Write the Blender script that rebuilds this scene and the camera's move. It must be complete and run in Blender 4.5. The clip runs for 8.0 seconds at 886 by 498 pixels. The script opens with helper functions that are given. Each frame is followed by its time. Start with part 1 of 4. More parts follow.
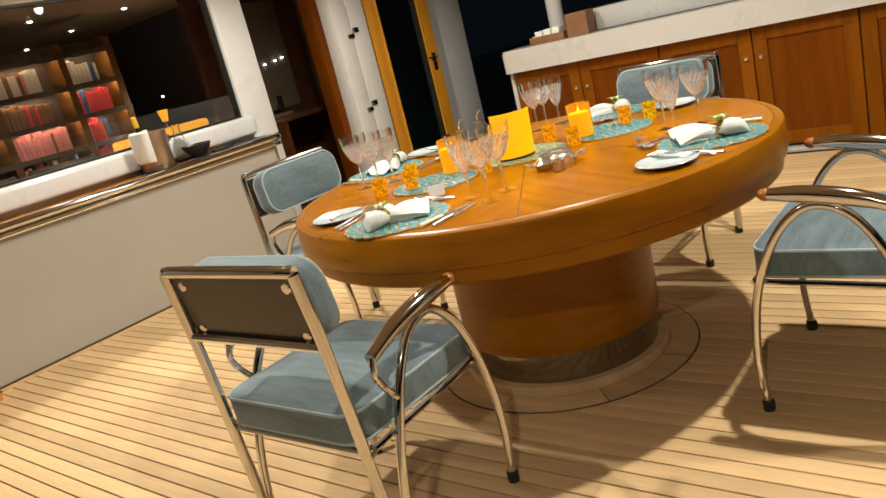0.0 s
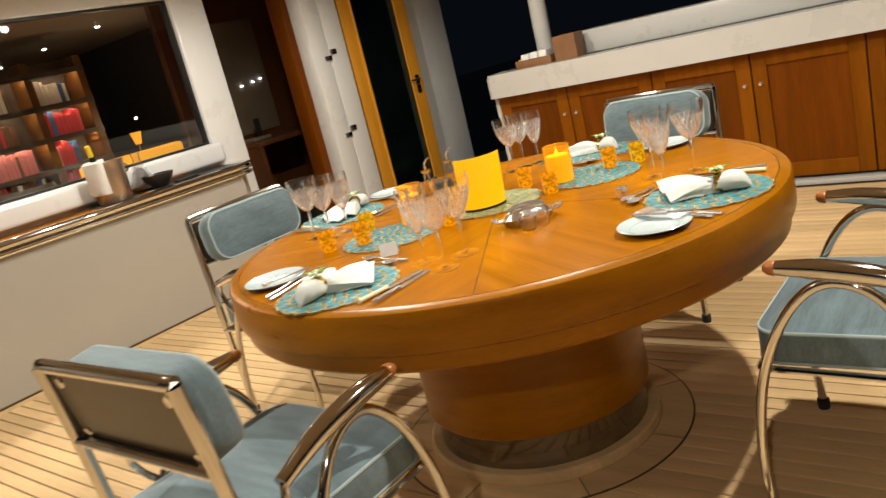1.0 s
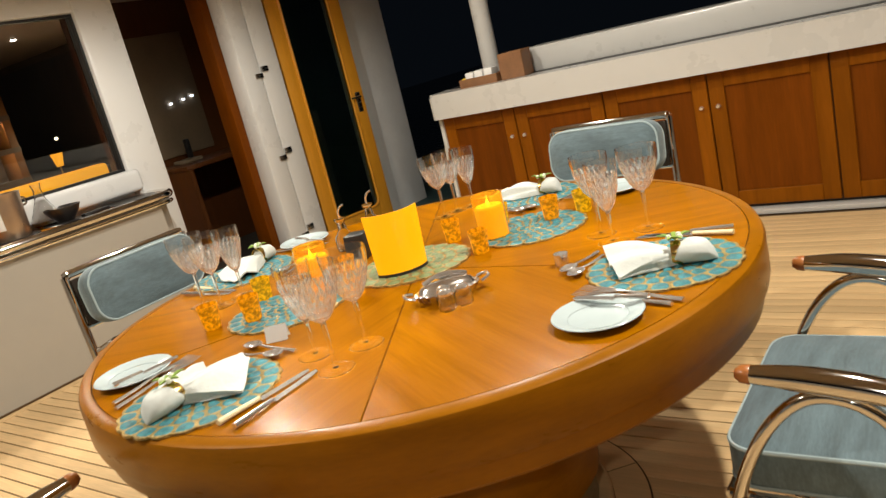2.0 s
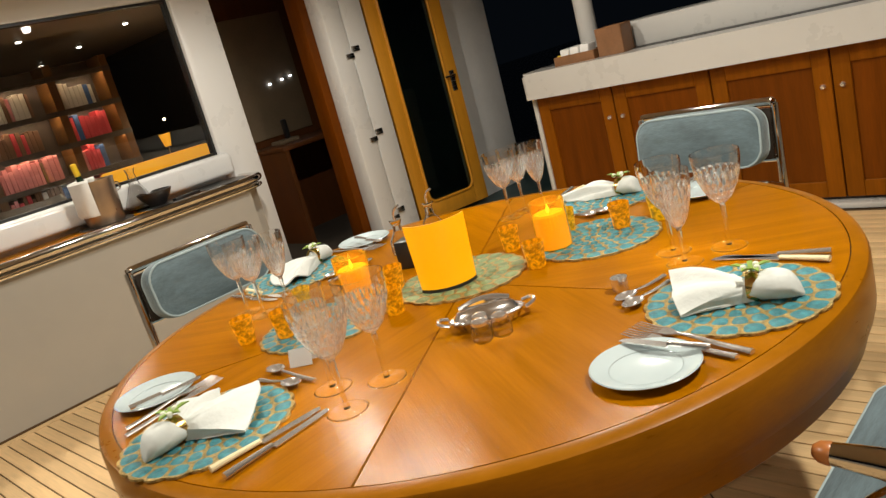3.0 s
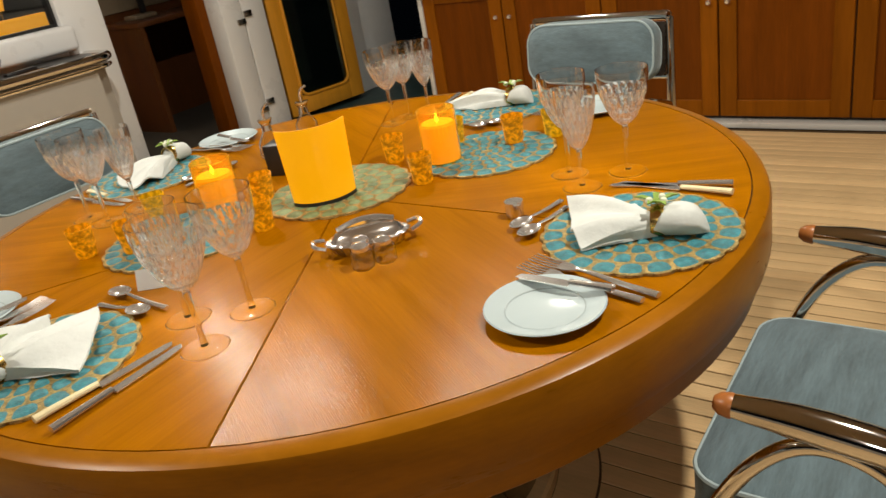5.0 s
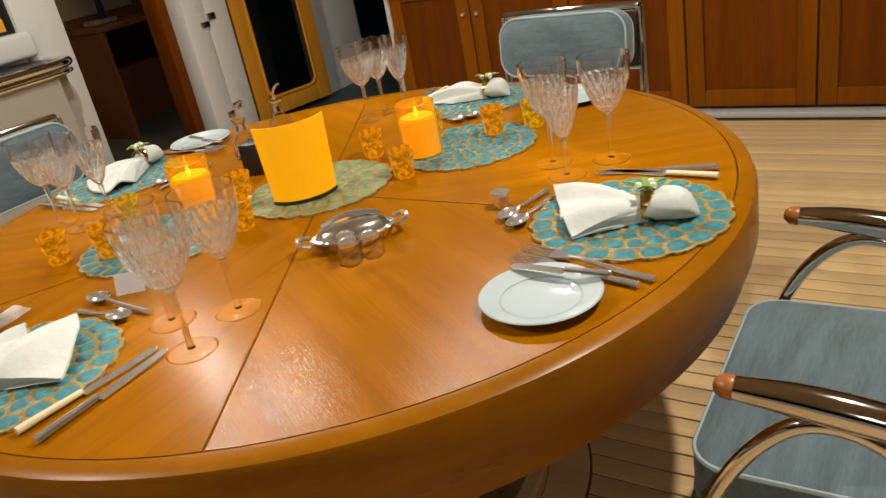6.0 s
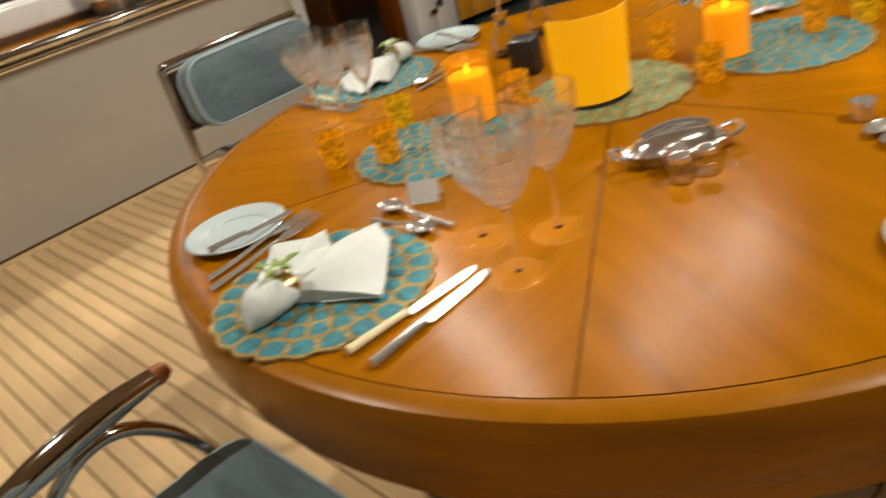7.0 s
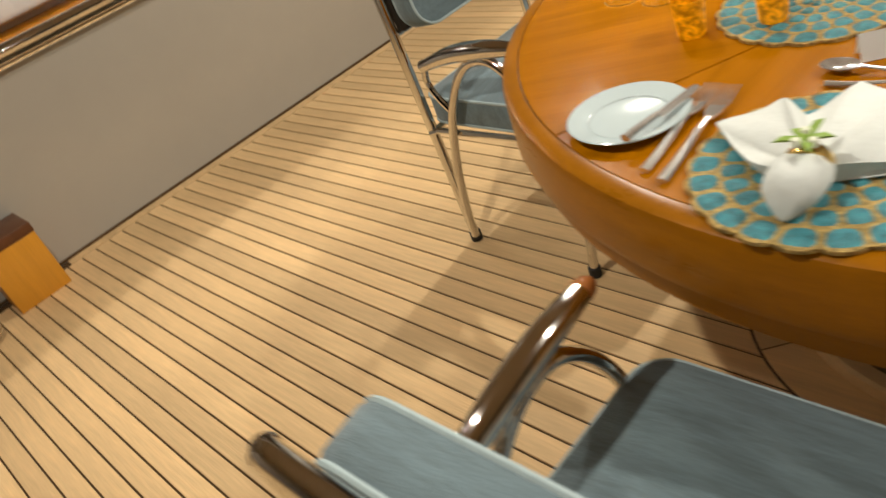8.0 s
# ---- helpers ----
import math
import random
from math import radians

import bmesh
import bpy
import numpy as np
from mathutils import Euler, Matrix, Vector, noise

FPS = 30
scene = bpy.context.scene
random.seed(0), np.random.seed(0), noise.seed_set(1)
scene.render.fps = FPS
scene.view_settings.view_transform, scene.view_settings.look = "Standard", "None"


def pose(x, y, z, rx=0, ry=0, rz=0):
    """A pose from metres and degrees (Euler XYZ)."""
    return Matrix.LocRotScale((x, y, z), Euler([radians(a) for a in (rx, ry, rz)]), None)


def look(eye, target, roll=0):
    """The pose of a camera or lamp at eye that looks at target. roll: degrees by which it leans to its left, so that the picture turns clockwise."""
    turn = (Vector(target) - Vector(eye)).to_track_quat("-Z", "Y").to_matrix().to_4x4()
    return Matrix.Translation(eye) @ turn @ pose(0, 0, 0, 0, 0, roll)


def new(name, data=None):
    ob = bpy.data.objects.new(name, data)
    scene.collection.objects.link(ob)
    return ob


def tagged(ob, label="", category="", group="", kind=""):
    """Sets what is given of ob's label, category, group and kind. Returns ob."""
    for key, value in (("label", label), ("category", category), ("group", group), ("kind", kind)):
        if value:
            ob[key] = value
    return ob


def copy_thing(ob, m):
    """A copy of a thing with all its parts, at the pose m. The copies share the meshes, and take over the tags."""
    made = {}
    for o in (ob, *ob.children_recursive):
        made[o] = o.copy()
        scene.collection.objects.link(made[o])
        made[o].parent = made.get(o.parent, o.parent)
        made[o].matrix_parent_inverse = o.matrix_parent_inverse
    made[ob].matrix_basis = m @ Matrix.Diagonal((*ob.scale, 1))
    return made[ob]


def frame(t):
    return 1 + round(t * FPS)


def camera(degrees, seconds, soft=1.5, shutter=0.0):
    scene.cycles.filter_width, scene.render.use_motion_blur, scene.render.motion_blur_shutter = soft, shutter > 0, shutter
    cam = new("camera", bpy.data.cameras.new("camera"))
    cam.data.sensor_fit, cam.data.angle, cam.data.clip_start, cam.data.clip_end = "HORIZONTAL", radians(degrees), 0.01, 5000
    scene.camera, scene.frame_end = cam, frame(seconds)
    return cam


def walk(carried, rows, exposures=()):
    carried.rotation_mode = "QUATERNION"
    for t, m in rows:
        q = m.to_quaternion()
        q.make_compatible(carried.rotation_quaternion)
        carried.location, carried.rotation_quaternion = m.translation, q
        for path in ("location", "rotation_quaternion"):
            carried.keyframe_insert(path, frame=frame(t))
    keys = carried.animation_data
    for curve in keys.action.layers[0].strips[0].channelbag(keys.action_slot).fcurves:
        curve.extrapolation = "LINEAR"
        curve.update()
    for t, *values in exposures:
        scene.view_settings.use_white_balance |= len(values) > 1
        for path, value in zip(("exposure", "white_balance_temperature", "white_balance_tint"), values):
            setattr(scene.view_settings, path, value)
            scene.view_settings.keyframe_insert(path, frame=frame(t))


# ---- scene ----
cam = camera(60.0, 8.0, soft=1.35, shutter=0.4)
PATH = [
    (0, (1.52, -2.274, 1.246), (0.241, -0.831, 0.715), -14.2),
    (0.5, (1.445, -2.144, 1.242), (0.144, -0.709, 0.744), -14.1),
    (1, (1.397, -1.901, 1.267), (0.124, -0.441, 0.769), -13.9),
    (1.5, (1.343, -1.728, 1.268), (0.149, -0.205, 0.76), -13.4),
    (1.7, (1.287, -1.621, 1.28), (0.119, -0.076, 0.781), -13.5),
    (2.8, (1.24, -1.248, 1.302), (-0.145, 0.104, 0.796), -15.4),
    (3, (1.257, -1.212, 1.302), (-0.159, 0.108, 0.801), -15.2),
    (3.5, (1.236, -1.14, 1.309), (-0.172, 0.187, 0.803), -14.8),
    (4, (1.19, -1.125, 1.315), (-0.167, 0.235, 0.761), -13.0),
    (4.5, (1.16, -1.111, 1.305), (-0.097, 0.286, 0.619), -10.9),
    (4.7, (1.145, -1.104, 1.302), (-0.059, 0.285, 0.514), -10.8),
    (5.8, (1.108, -1.097, 1.279), (0.032, 0.369, 0.448), -11.2),
    (6, (1.094, -1.108, 1.28), (0.016, 0.357, 0.449), -11.2),
    (6.5, (0.996, -1.157, 1.267), (-0.19, 0.206, 0.411), -12.3),
    (7, (0.807, -1.143, 1.274), (-0.558, -0.038, 0.317), -15.0),
    (7.5, (0.566, -1.256, 1.245), (-0.867, -0.429, 0.122), -19.7),
    (8, (0.282, -1.435, 1.283), (-1.103, -0.491, 0.193), -21.9),
]
walk(cam, [(t, look(eye, target, roll)) for t, eye, target, roll in PATH],
     exposures=[(0.0, 0.13), (1.5, 0.1), (3.0, -0.2), (4.0, -0.33), (4.5, -0.36), (6.0, -0.41), (7.0, -0.5), (7.5, -0.33), (8.0, -0.32)])


# ---- world and lights ----
world = bpy.data.worlds.new("night")
scene.world = world
world.use_nodes = True
world.node_tree.nodes["Background"].inputs[0].default_value = (0.10, 0.14, 0.2, 1)
world.node_tree.nodes["Background"].inputs[1].default_value = 0.02

CEIL = 2.35
DOWNLIGHTS = [(-0.83, -1.35), (-1.6, 0.78), (-0.68, 1.45), (1.26, 0.22), (1.7, -3.0)]
for lx, ly in DOWNLIGHTS:
    lamp = bpy.data.lights.new("downlight", "SPOT")
    lamp.energy, lamp.color, lamp.spot_size, lamp.spot_blend, lamp.shadow_soft_size = {-0.83: 104, -0.68: 80, 1.26: 168, 1.7: 66}.get(lx, 106), (1, 0.93, 0.80), radians(170 if lx < -0.5 else 150), 0.4, 0.035
    ob = new("downlight_beam", lamp)
    ob.matrix_world = look((lx, ly, CEIL - 0.03), (lx, ly, 0))
# added spots, aimed out through the window to brighten deck beyond the ledge
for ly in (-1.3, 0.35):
    lamp = bpy.data.lights.new("added_deck_spot", "SPOT")
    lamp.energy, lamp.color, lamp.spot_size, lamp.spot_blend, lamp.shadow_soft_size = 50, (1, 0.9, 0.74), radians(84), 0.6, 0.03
    ob = new("added_deck_spot_beam", lamp)
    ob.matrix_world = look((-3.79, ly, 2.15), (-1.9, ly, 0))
# added fixtureless fills: one lifts the ceiling, one stands by the saloon table lamp
for lx, ly, power in ((-4.4, 0.0, 3), (-5.7, 2.25, 3)):
    lamp = bpy.data.lights.new("saloon_fill", "POINT")
    lamp.energy, lamp.color, lamp.shadow_soft_size = power, (1, 0.78, 0.5), 0.012
    ob = new("saloon_fill_point", lamp)
    ob.location = (lx, ly, 1.75 if lx > -5 else 1.3)


# ---- materials ----
def material(name, base, rough=0.5, metal=0.0, vary=0.15, scale=6.0, stretch=(1, 1, 1), bump=0.0, bump_scale=80.0, coat=0.0, island=0.0, **more):
    m = bpy.data.materials.new(name)
    m.use_nodes = True
    nt = m.node_tree
    n, l = nt.nodes, nt.links
    b = n["Principled BSDF"]
    b.inputs["Roughness"].default_value, b.inputs["Metallic"].default_value = rough, metal
    b.inputs["Coat Weight"].default_value, b.inputs["Coat Roughness"].default_value = coat, 0.12
    for key, value in more.items():
        b.inputs[key.replace("_", " ")].default_value = value
    tc = n.new("ShaderNodeTexCoord")
    mp = n.new("ShaderNodeMapping")
    mp.inputs["Scale"].default_value = stretch
    l.new(tc.outputs["Object"], mp.inputs["Vector"])
    big, fine = n.new("ShaderNodeTexNoise"), n.new("ShaderNodeTexNoise")
    big.inputs["Scale"].default_value, fine.inputs["Scale"].default_value = scale, scale * 7
    big.inputs["Detail"].default_value = fine.inputs["Detail"].default_value = 4
    l.new(mp.outputs[0], big.inputs["Vector"])
    l.new(mp.outputs[0], fine.inputs["Vector"])
    mix = n.new("ShaderNodeMath")
    mix.operation = "MULTIPLY_ADD"
    l.new(fine.outputs["Fac"], mix.inputs[0])
    mix.inputs[1].default_value = 0.5
    l.new(big.outputs["Fac"], mix.inputs[2])
    ramp = n.new("ShaderNodeMapRange")
    ramp.inputs["From Min"].default_value, ramp.inputs["From Max"].default_value = 0.45, 1.05
    ramp.inputs["To Min"].default_value, ramp.inputs["To Max"].default_value = 1 - vary, 1 + vary
    l.new(mix.outputs[0], ramp.inputs["Value"])
    level = ramp.outputs[0]
    if island:
        info = n.new("ShaderNodeObjectInfo")
        r2 = n.new("ShaderNodeMapRange")
        r2.inputs["To Min"].default_value, r2.inputs["To Max"].default_value = 1 - island, 1 + island
        l.new(info.outputs["Random"], r2.inputs["Value"])
        mul = n.new("ShaderNodeMath")
        mul.operation = "MULTIPLY"
        l.new(level, mul.inputs[0])
        l.new(r2.outputs[0], mul.inputs[1])
        level = mul.outputs[0]
    vm = n.new("ShaderNodeVectorMath")
    vm.operation = "SCALE"
    vm.inputs[0].default_value = base
    l.new(level, vm.inputs["Scale"])
    l.new(vm.outputs[0], b.inputs["Base Color"])
    rr = n.new("ShaderNodeMapRange")
    rr.inputs["From Min"].default_value, rr.inputs["From Max"].default_value = 0.4, 1.1
    rr.inputs["To Min"].default_value, rr.inputs["To Max"].default_value = rough * 0.85, min(1, rough * 1.2)
    l.new(mix.outputs[0], rr.inputs["Value"])
    l.new(rr.outputs[0], b.inputs["Roughness"])
    if bump:
        bn = n.new("ShaderNodeTexNoise")
        bn.inputs["Scale"].default_value, bn.inputs["Detail"].default_value = bump_scale, 5
        l.new(mp.outputs[0], bn.inputs["Vector"])
        bp = n.new("ShaderNodeBump")
        bp.inputs["Strength"].default_value, bp.inputs["Distance"].default_value = bump, 0.004
        l.new(bn.outputs["Fac"], bp.inputs["Height"])
        l.new(bp.outputs[0], b.inputs["Normal"])
    return m


def glow(name, base, emit, strength, rough=0.4, **more):
    m = material(name, base, rough, vary=0.08, scale=20, **more)
    b = m.node_tree.nodes["Principled BSDF"]
    b.inputs["Emission Color"].default_value, b.inputs["Emission Strength"].default_value = (*emit, 1), strength
    return m


TEAK_DECK = material("bare_teak_deck", (0.72, 0.495, 0.25), 0.62, vary=0.2, scale=5, stretch=(0.25, 3, 1), bump=0.3, bump_scale=60, island=0.13)
CAULK = material("black_caulking", (0.085, 0.045, 0.014), 0.8)
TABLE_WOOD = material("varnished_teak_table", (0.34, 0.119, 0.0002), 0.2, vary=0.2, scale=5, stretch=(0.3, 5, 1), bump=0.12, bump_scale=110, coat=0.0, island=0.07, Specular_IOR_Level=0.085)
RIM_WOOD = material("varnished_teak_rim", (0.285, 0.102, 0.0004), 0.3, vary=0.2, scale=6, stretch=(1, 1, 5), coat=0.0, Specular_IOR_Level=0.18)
DARK_LINE = material("dark_inlay_and_gap_shade", (0.03, 0.012, 0.005), 0.5)
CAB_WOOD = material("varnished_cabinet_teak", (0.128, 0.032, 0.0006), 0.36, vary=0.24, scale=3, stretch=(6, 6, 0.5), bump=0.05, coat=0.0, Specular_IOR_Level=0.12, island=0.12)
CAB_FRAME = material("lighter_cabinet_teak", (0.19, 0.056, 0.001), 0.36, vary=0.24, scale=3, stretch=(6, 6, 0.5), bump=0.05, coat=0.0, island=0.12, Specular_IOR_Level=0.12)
DOOR_WOOD = material("honey_teak_door", (0.62, 0.275, 0.02), 0.35, vary=0.12, scale=3, stretch=(6, 6, 0.5), coat=0.3)
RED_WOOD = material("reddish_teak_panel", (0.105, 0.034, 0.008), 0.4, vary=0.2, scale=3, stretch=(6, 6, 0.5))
WHITE = material("white_gelcoat", (0.54, 0.53, 0.505), 0.28, vary=0.03, scale=2, coat=0.3)
# lighter copy of the white: colour makes up for weak light on pillar and posts
BRIGHT_WHITE = material("brightened_white_paint", (0.74, 0.75, 0.75), 0.28, vary=0.012, scale=2, coat=0.3)
CREAM = material("cream_gloss_bulkhead", (0.375, 0.355, 0.315), 0.22, vary=0.03, scale=1.5, coat=0.4)
GREY = material("grey_painted_post", (0.80, 0.81, 0.82), 0.4, vary=0.05)
DECKHEAD = material("warm_beige_deckhead", (0.31, 0.245, 0.165), 0.5, vary=0.04)
CHROME = material("polished_stainless", (0.72, 0.70, 0.67), 0.07, 1.0, vary=0.05, scale=12)
DARK_STEEL = material("polished_dark_steel", (0.42, 0.39, 0.35), 0.12, 1.0, vary=0.15, scale=6)
KICK_STEEL = material("dark_kick_steel", (0.3, 0.27, 0.22), 0.1, 1.0, vary=0.3, scale=5)
BRUSHED = material("brushed_stainless", (0.55, 0.53, 0.5), 0.25, 1.0, vary=0.1, scale=10, stretch=(1, 1, 12))
DISH_SILVER = material("old_silver_plate", (0.93, 0.91, 0.88), 0.17, 0.95, vary=0.15, scale=25)
SILVER = material("table_silver", (0.86, 0.84, 0.81), 0.14, 0.85, vary=0.05, scale=30)
FABRIC = material("blue_grey_velour", (0.122, 0.176, 0.2), 0.85, vary=0.42, scale=14, stretch=(0.35, 2.2, 1), bump=0.3, bump_scale=260, Sheen_Weight=0.25)
PIPING = material("pale_blue_piping", (0.36, 0.45, 0.47), 0.7, vary=0.1)
BACKBOARD = material("dark_wood_backboard", (0.03, 0.022, 0.016), 0.22, vary=0.3, scale=4, stretch=(1, 1, 8))
RUBBER = material("black_rubber", (0.015, 0.015, 0.015), 0.6)
ARM_TIP = material("teak_arm_tip", (0.40, 0.14, 0.035), 0.35, vary=0.2, scale=20)
CHINA = material("white_china", (0.51, 0.60, 0.62), 0.15, vary=0.02, scale=10, coat=0.3)
CHINA_LINE = material("platinum_band", (0.52, 0.60, 0.62), 0.2, 0.2)
NAPKIN = material("ivory_linen", (0.63, 0.66, 0.635), 0.85, vary=0.06, scale=20, bump=0.55, bump_scale=45)
TEAL = material("teal_beads", (0.04, 0.225, 0.27), 0.4, vary=0.6, scale=90, bump=0.8, bump_scale=480)
# teal shifted to olive: the table lamp's amber light is in the colour
LAMP_TINTED_TEAL = material("lamp_tinted_teal_beads", (0.20, 0.27, 0.12), 0.45, vary=0.35, scale=60, bump=0.6, bump_scale=700)
GOLD_BEADS = material("gold_beads", (0.46, 0.31, 0.10), 0.32, 0.5, vary=0.75, scale=150, bump=1.0, bump_scale=420)
BONE = material("bone_handle", (0.72, 0.62, 0.38), 0.35, vary=0.12, scale=40)
PAPER = material("white_card", (0.8, 0.8, 0.78), 0.7, vary=0.03)
BLACK = material("black_plastic", (0.012, 0.012, 0.013), 0.4)
LEAF = material("green_leaf", (0.22, 0.34, 0.05), 0.5, vary=0.3, scale=60)
DARK_ROOM = material("dark_saloon_panel", (0.085, 0.06, 0.04), 0.45, vary=0.3, scale=2, stretch=(4, 4, 0.5))
SALOON_CEIL = material("saloon_ceiling", (0.66, 0.52, 0.42), 0.35, vary=0.1)
BEIGE = material("beige_panel", (0.22, 0.165, 0.105), 0.45, vary=0.1)
SHELF_WOOD = material("shelf_teak", (0.15, 0.062, 0.012), 0.45, vary=0.2, scale=4)
CARPET = material("saloon_carpet", (0.05, 0.04, 0.03), 0.9)
BUCKET = material("champagne_bucket_metal", (0.44, 0.34, 0.26), 0.3, 0.85, vary=0.08)
TOWEL = material("white_towel", (0.78, 0.78, 0.76), 0.9, vary=0.05, bump=0.5, bump_scale=300)
BOWL = material("black_bowl", (0.02, 0.018, 0.018), 0.3)
GOLD = material("polished_gold", (0.75, 0.52, 0.17), 0.22, 1.0, vary=0.1, scale=30)
PETAL = material("pale_blossom", (0.72, 0.74, 0.6), 0.6, vary=0.1, scale=40)
YELLOW = material("yellow_foil", (0.75, 0.5, 0.02), 0.5)
BOTTLE = material("dark_green_bottle", (0.01, 0.025, 0.015), 0.15)
BOX_WOOD = material("napkin_box_wood", (0.22, 0.10, 0.04), 0.5, vary=0.2, scale=12)
SEA = material("night_sea", (0.004, 0.006, 0.009), 0.25, bump=0.4, bump_scale=2)
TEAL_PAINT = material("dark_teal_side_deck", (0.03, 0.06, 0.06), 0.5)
SHADE = glow("amber_lamp_shade", (0.4, 0.18, 0.0), (1.0, 0.42, 0.0), 0.9)
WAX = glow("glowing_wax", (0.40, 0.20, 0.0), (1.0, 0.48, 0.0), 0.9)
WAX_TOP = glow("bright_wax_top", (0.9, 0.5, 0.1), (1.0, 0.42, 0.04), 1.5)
FLAME = glow("flame", (1, 0.6, 0.1), (1.0, 0.6, 0.15), 7.0)
# votive glass emits on its own, standing in for a flame inside
AMBER = glow("glowing_amber_mosaic", (0.34, 0.13, 0.004), (1.0, 0.36, 0.002), 0.6, rough=0.1, metal=0.4, bump=0.9, bump_scale=160)
YELLOW_GLASS = glow("glowing_yellow_mosaic", (0.24, 0.14, 0.005), (1.0, 0.47, 0.004), 0.6, rough=0.1, metal=0.4, bump=0.9, bump_scale=160)
LAMP_DISC = glow("lamp_disc", (1, 0.95, 0.85), (1, 0.9, 0.76), 14.0)
COOL_GLINT = glow("cool_reflection_glow", (0.8, 0.9, 1), (0.75, 0.85, 1), 9.0)
SOFA_GLOW = glow("self_glowing_amber", (0.7, 0.36, 0.04), (1.0, 0.40, 0.012), 0.8, rough=0.8)
SHELF_LIGHT = glow("shelf_light", (1, 0.7, 0.4), (1, 0.72, 0.45), 60.0)


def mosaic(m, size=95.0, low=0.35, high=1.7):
    """Vary the emission that paints candlelight into a mosaic glass piece by piece."""
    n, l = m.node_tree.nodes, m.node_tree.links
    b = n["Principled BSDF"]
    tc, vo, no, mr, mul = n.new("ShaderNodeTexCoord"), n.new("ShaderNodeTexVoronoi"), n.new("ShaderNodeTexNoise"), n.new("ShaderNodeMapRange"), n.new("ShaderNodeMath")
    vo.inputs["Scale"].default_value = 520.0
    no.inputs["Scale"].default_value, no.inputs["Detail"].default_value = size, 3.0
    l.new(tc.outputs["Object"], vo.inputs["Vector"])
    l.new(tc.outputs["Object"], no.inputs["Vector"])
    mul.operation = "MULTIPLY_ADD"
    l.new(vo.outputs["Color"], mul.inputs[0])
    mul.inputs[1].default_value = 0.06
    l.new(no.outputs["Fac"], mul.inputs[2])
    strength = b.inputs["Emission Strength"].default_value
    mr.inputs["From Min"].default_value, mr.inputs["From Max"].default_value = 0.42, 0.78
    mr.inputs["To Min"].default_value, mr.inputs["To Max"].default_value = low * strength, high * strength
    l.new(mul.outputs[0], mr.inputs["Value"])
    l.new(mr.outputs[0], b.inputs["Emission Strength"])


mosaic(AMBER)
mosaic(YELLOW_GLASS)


def clear(name, tint=(1, 1, 1), rough=0.0, ior=1.5, coat=0.0, through_=1.0):
    m = bpy.data.materials.new(name)
    m.use_nodes = True
    b = m.node_tree.nodes["Principled BSDF"]
    b.inputs["Base Color"].default_value, b.inputs["Roughness"].default_value = (*tint, 1), rough
    b.inputs["IOR"].default_value, b.inputs["Transmission Weight"].default_value = ior, through_
    b.inputs["Coat Weight"].default_value = coat
    return m


CRYSTAL = clear("clear_crystal", (1, 1, 1), 0.0, 1.33, 1.0)
CUT = clear("cut_crystal_facets", (1, 1, 1), 0.01, 1.5, 1.0, 0.975)
FOOT_GLASS = clear("foot_crystal", (0.93, 0.94, 0.95), 0.0, 1.07, 0.1)
PANE = clear("window_glass", (0.9, 0.93, 0.92), 0.0, 1.5)
SMOKED = clear("smoked_glass", (0.35, 0.42, 0.4), 0.0, 1.5)
# amber tint puts the candle's glow into the clear jar's colour
GLOW_TINTED_GLASS = clear("glow_tinted_glass", (1.0, 0.62, 0.06), 0.05, 1.25, 0.3, 0.82)


# ---- mesh helpers ----
def part(name, bm, mat, parent=None, label="", smooth=True):
    me = bpy.data.meshes.new(name)
    bmesh.ops.recalc_face_normals(bm, faces=bm.faces)
    if smooth:
        for f in bm.faces:
            f.smooth = True
        for e in bm.edges:
            if len(e.link_faces) == 2 and e.calc_face_angle(0) > 0.6:
                e.smooth = False
    bm.to_mesh(me)
    bm.free()
    me.materials.append(mat)
    ob = new(name, me)
    if parent:
        ob.parent = parent
    if label:
        tagged(ob, label)
    return ob


def thing(name, label, category, m=None, group="", kind=""):
    ob = new(name)
    ob.empty_display_size = 0.05
    if m is not None:
        ob.matrix_world = m
    return tagged(ob, label, category, group, kind)


def box(x0, x1, y0, y1, z0, z1, r=0.0, seg=2, bm=None):
    b = bmesh.new()
    bmesh.ops.create_cube(b, size=1)
    for v in b.verts:
        v.co = Vector((x0 + (v.co.x + 0.5) * (x1 - x0), y0 + (v.co.y + 0.5) * (y1 - y0), z0 + (v.co.z + 0.5) * (z1 - z0)))
    if r:
        bmesh.ops.bevel(b, geom=b.edges[:], offset=r, segments=seg, profile=0.5, affect="EDGES")
    return join(bm, b)


def join(bm, b, m=None):
    if m is not None:
        bmesh.ops.transform(b, matrix=m, verts=b.verts)
    if bm is None:
        return b
    me = bpy.data.meshes.new("tmp")
    b.to_mesh(me)
    b.free()
    bm.from_mesh(me)
    bpy.data.meshes.remove(me)
    return bm


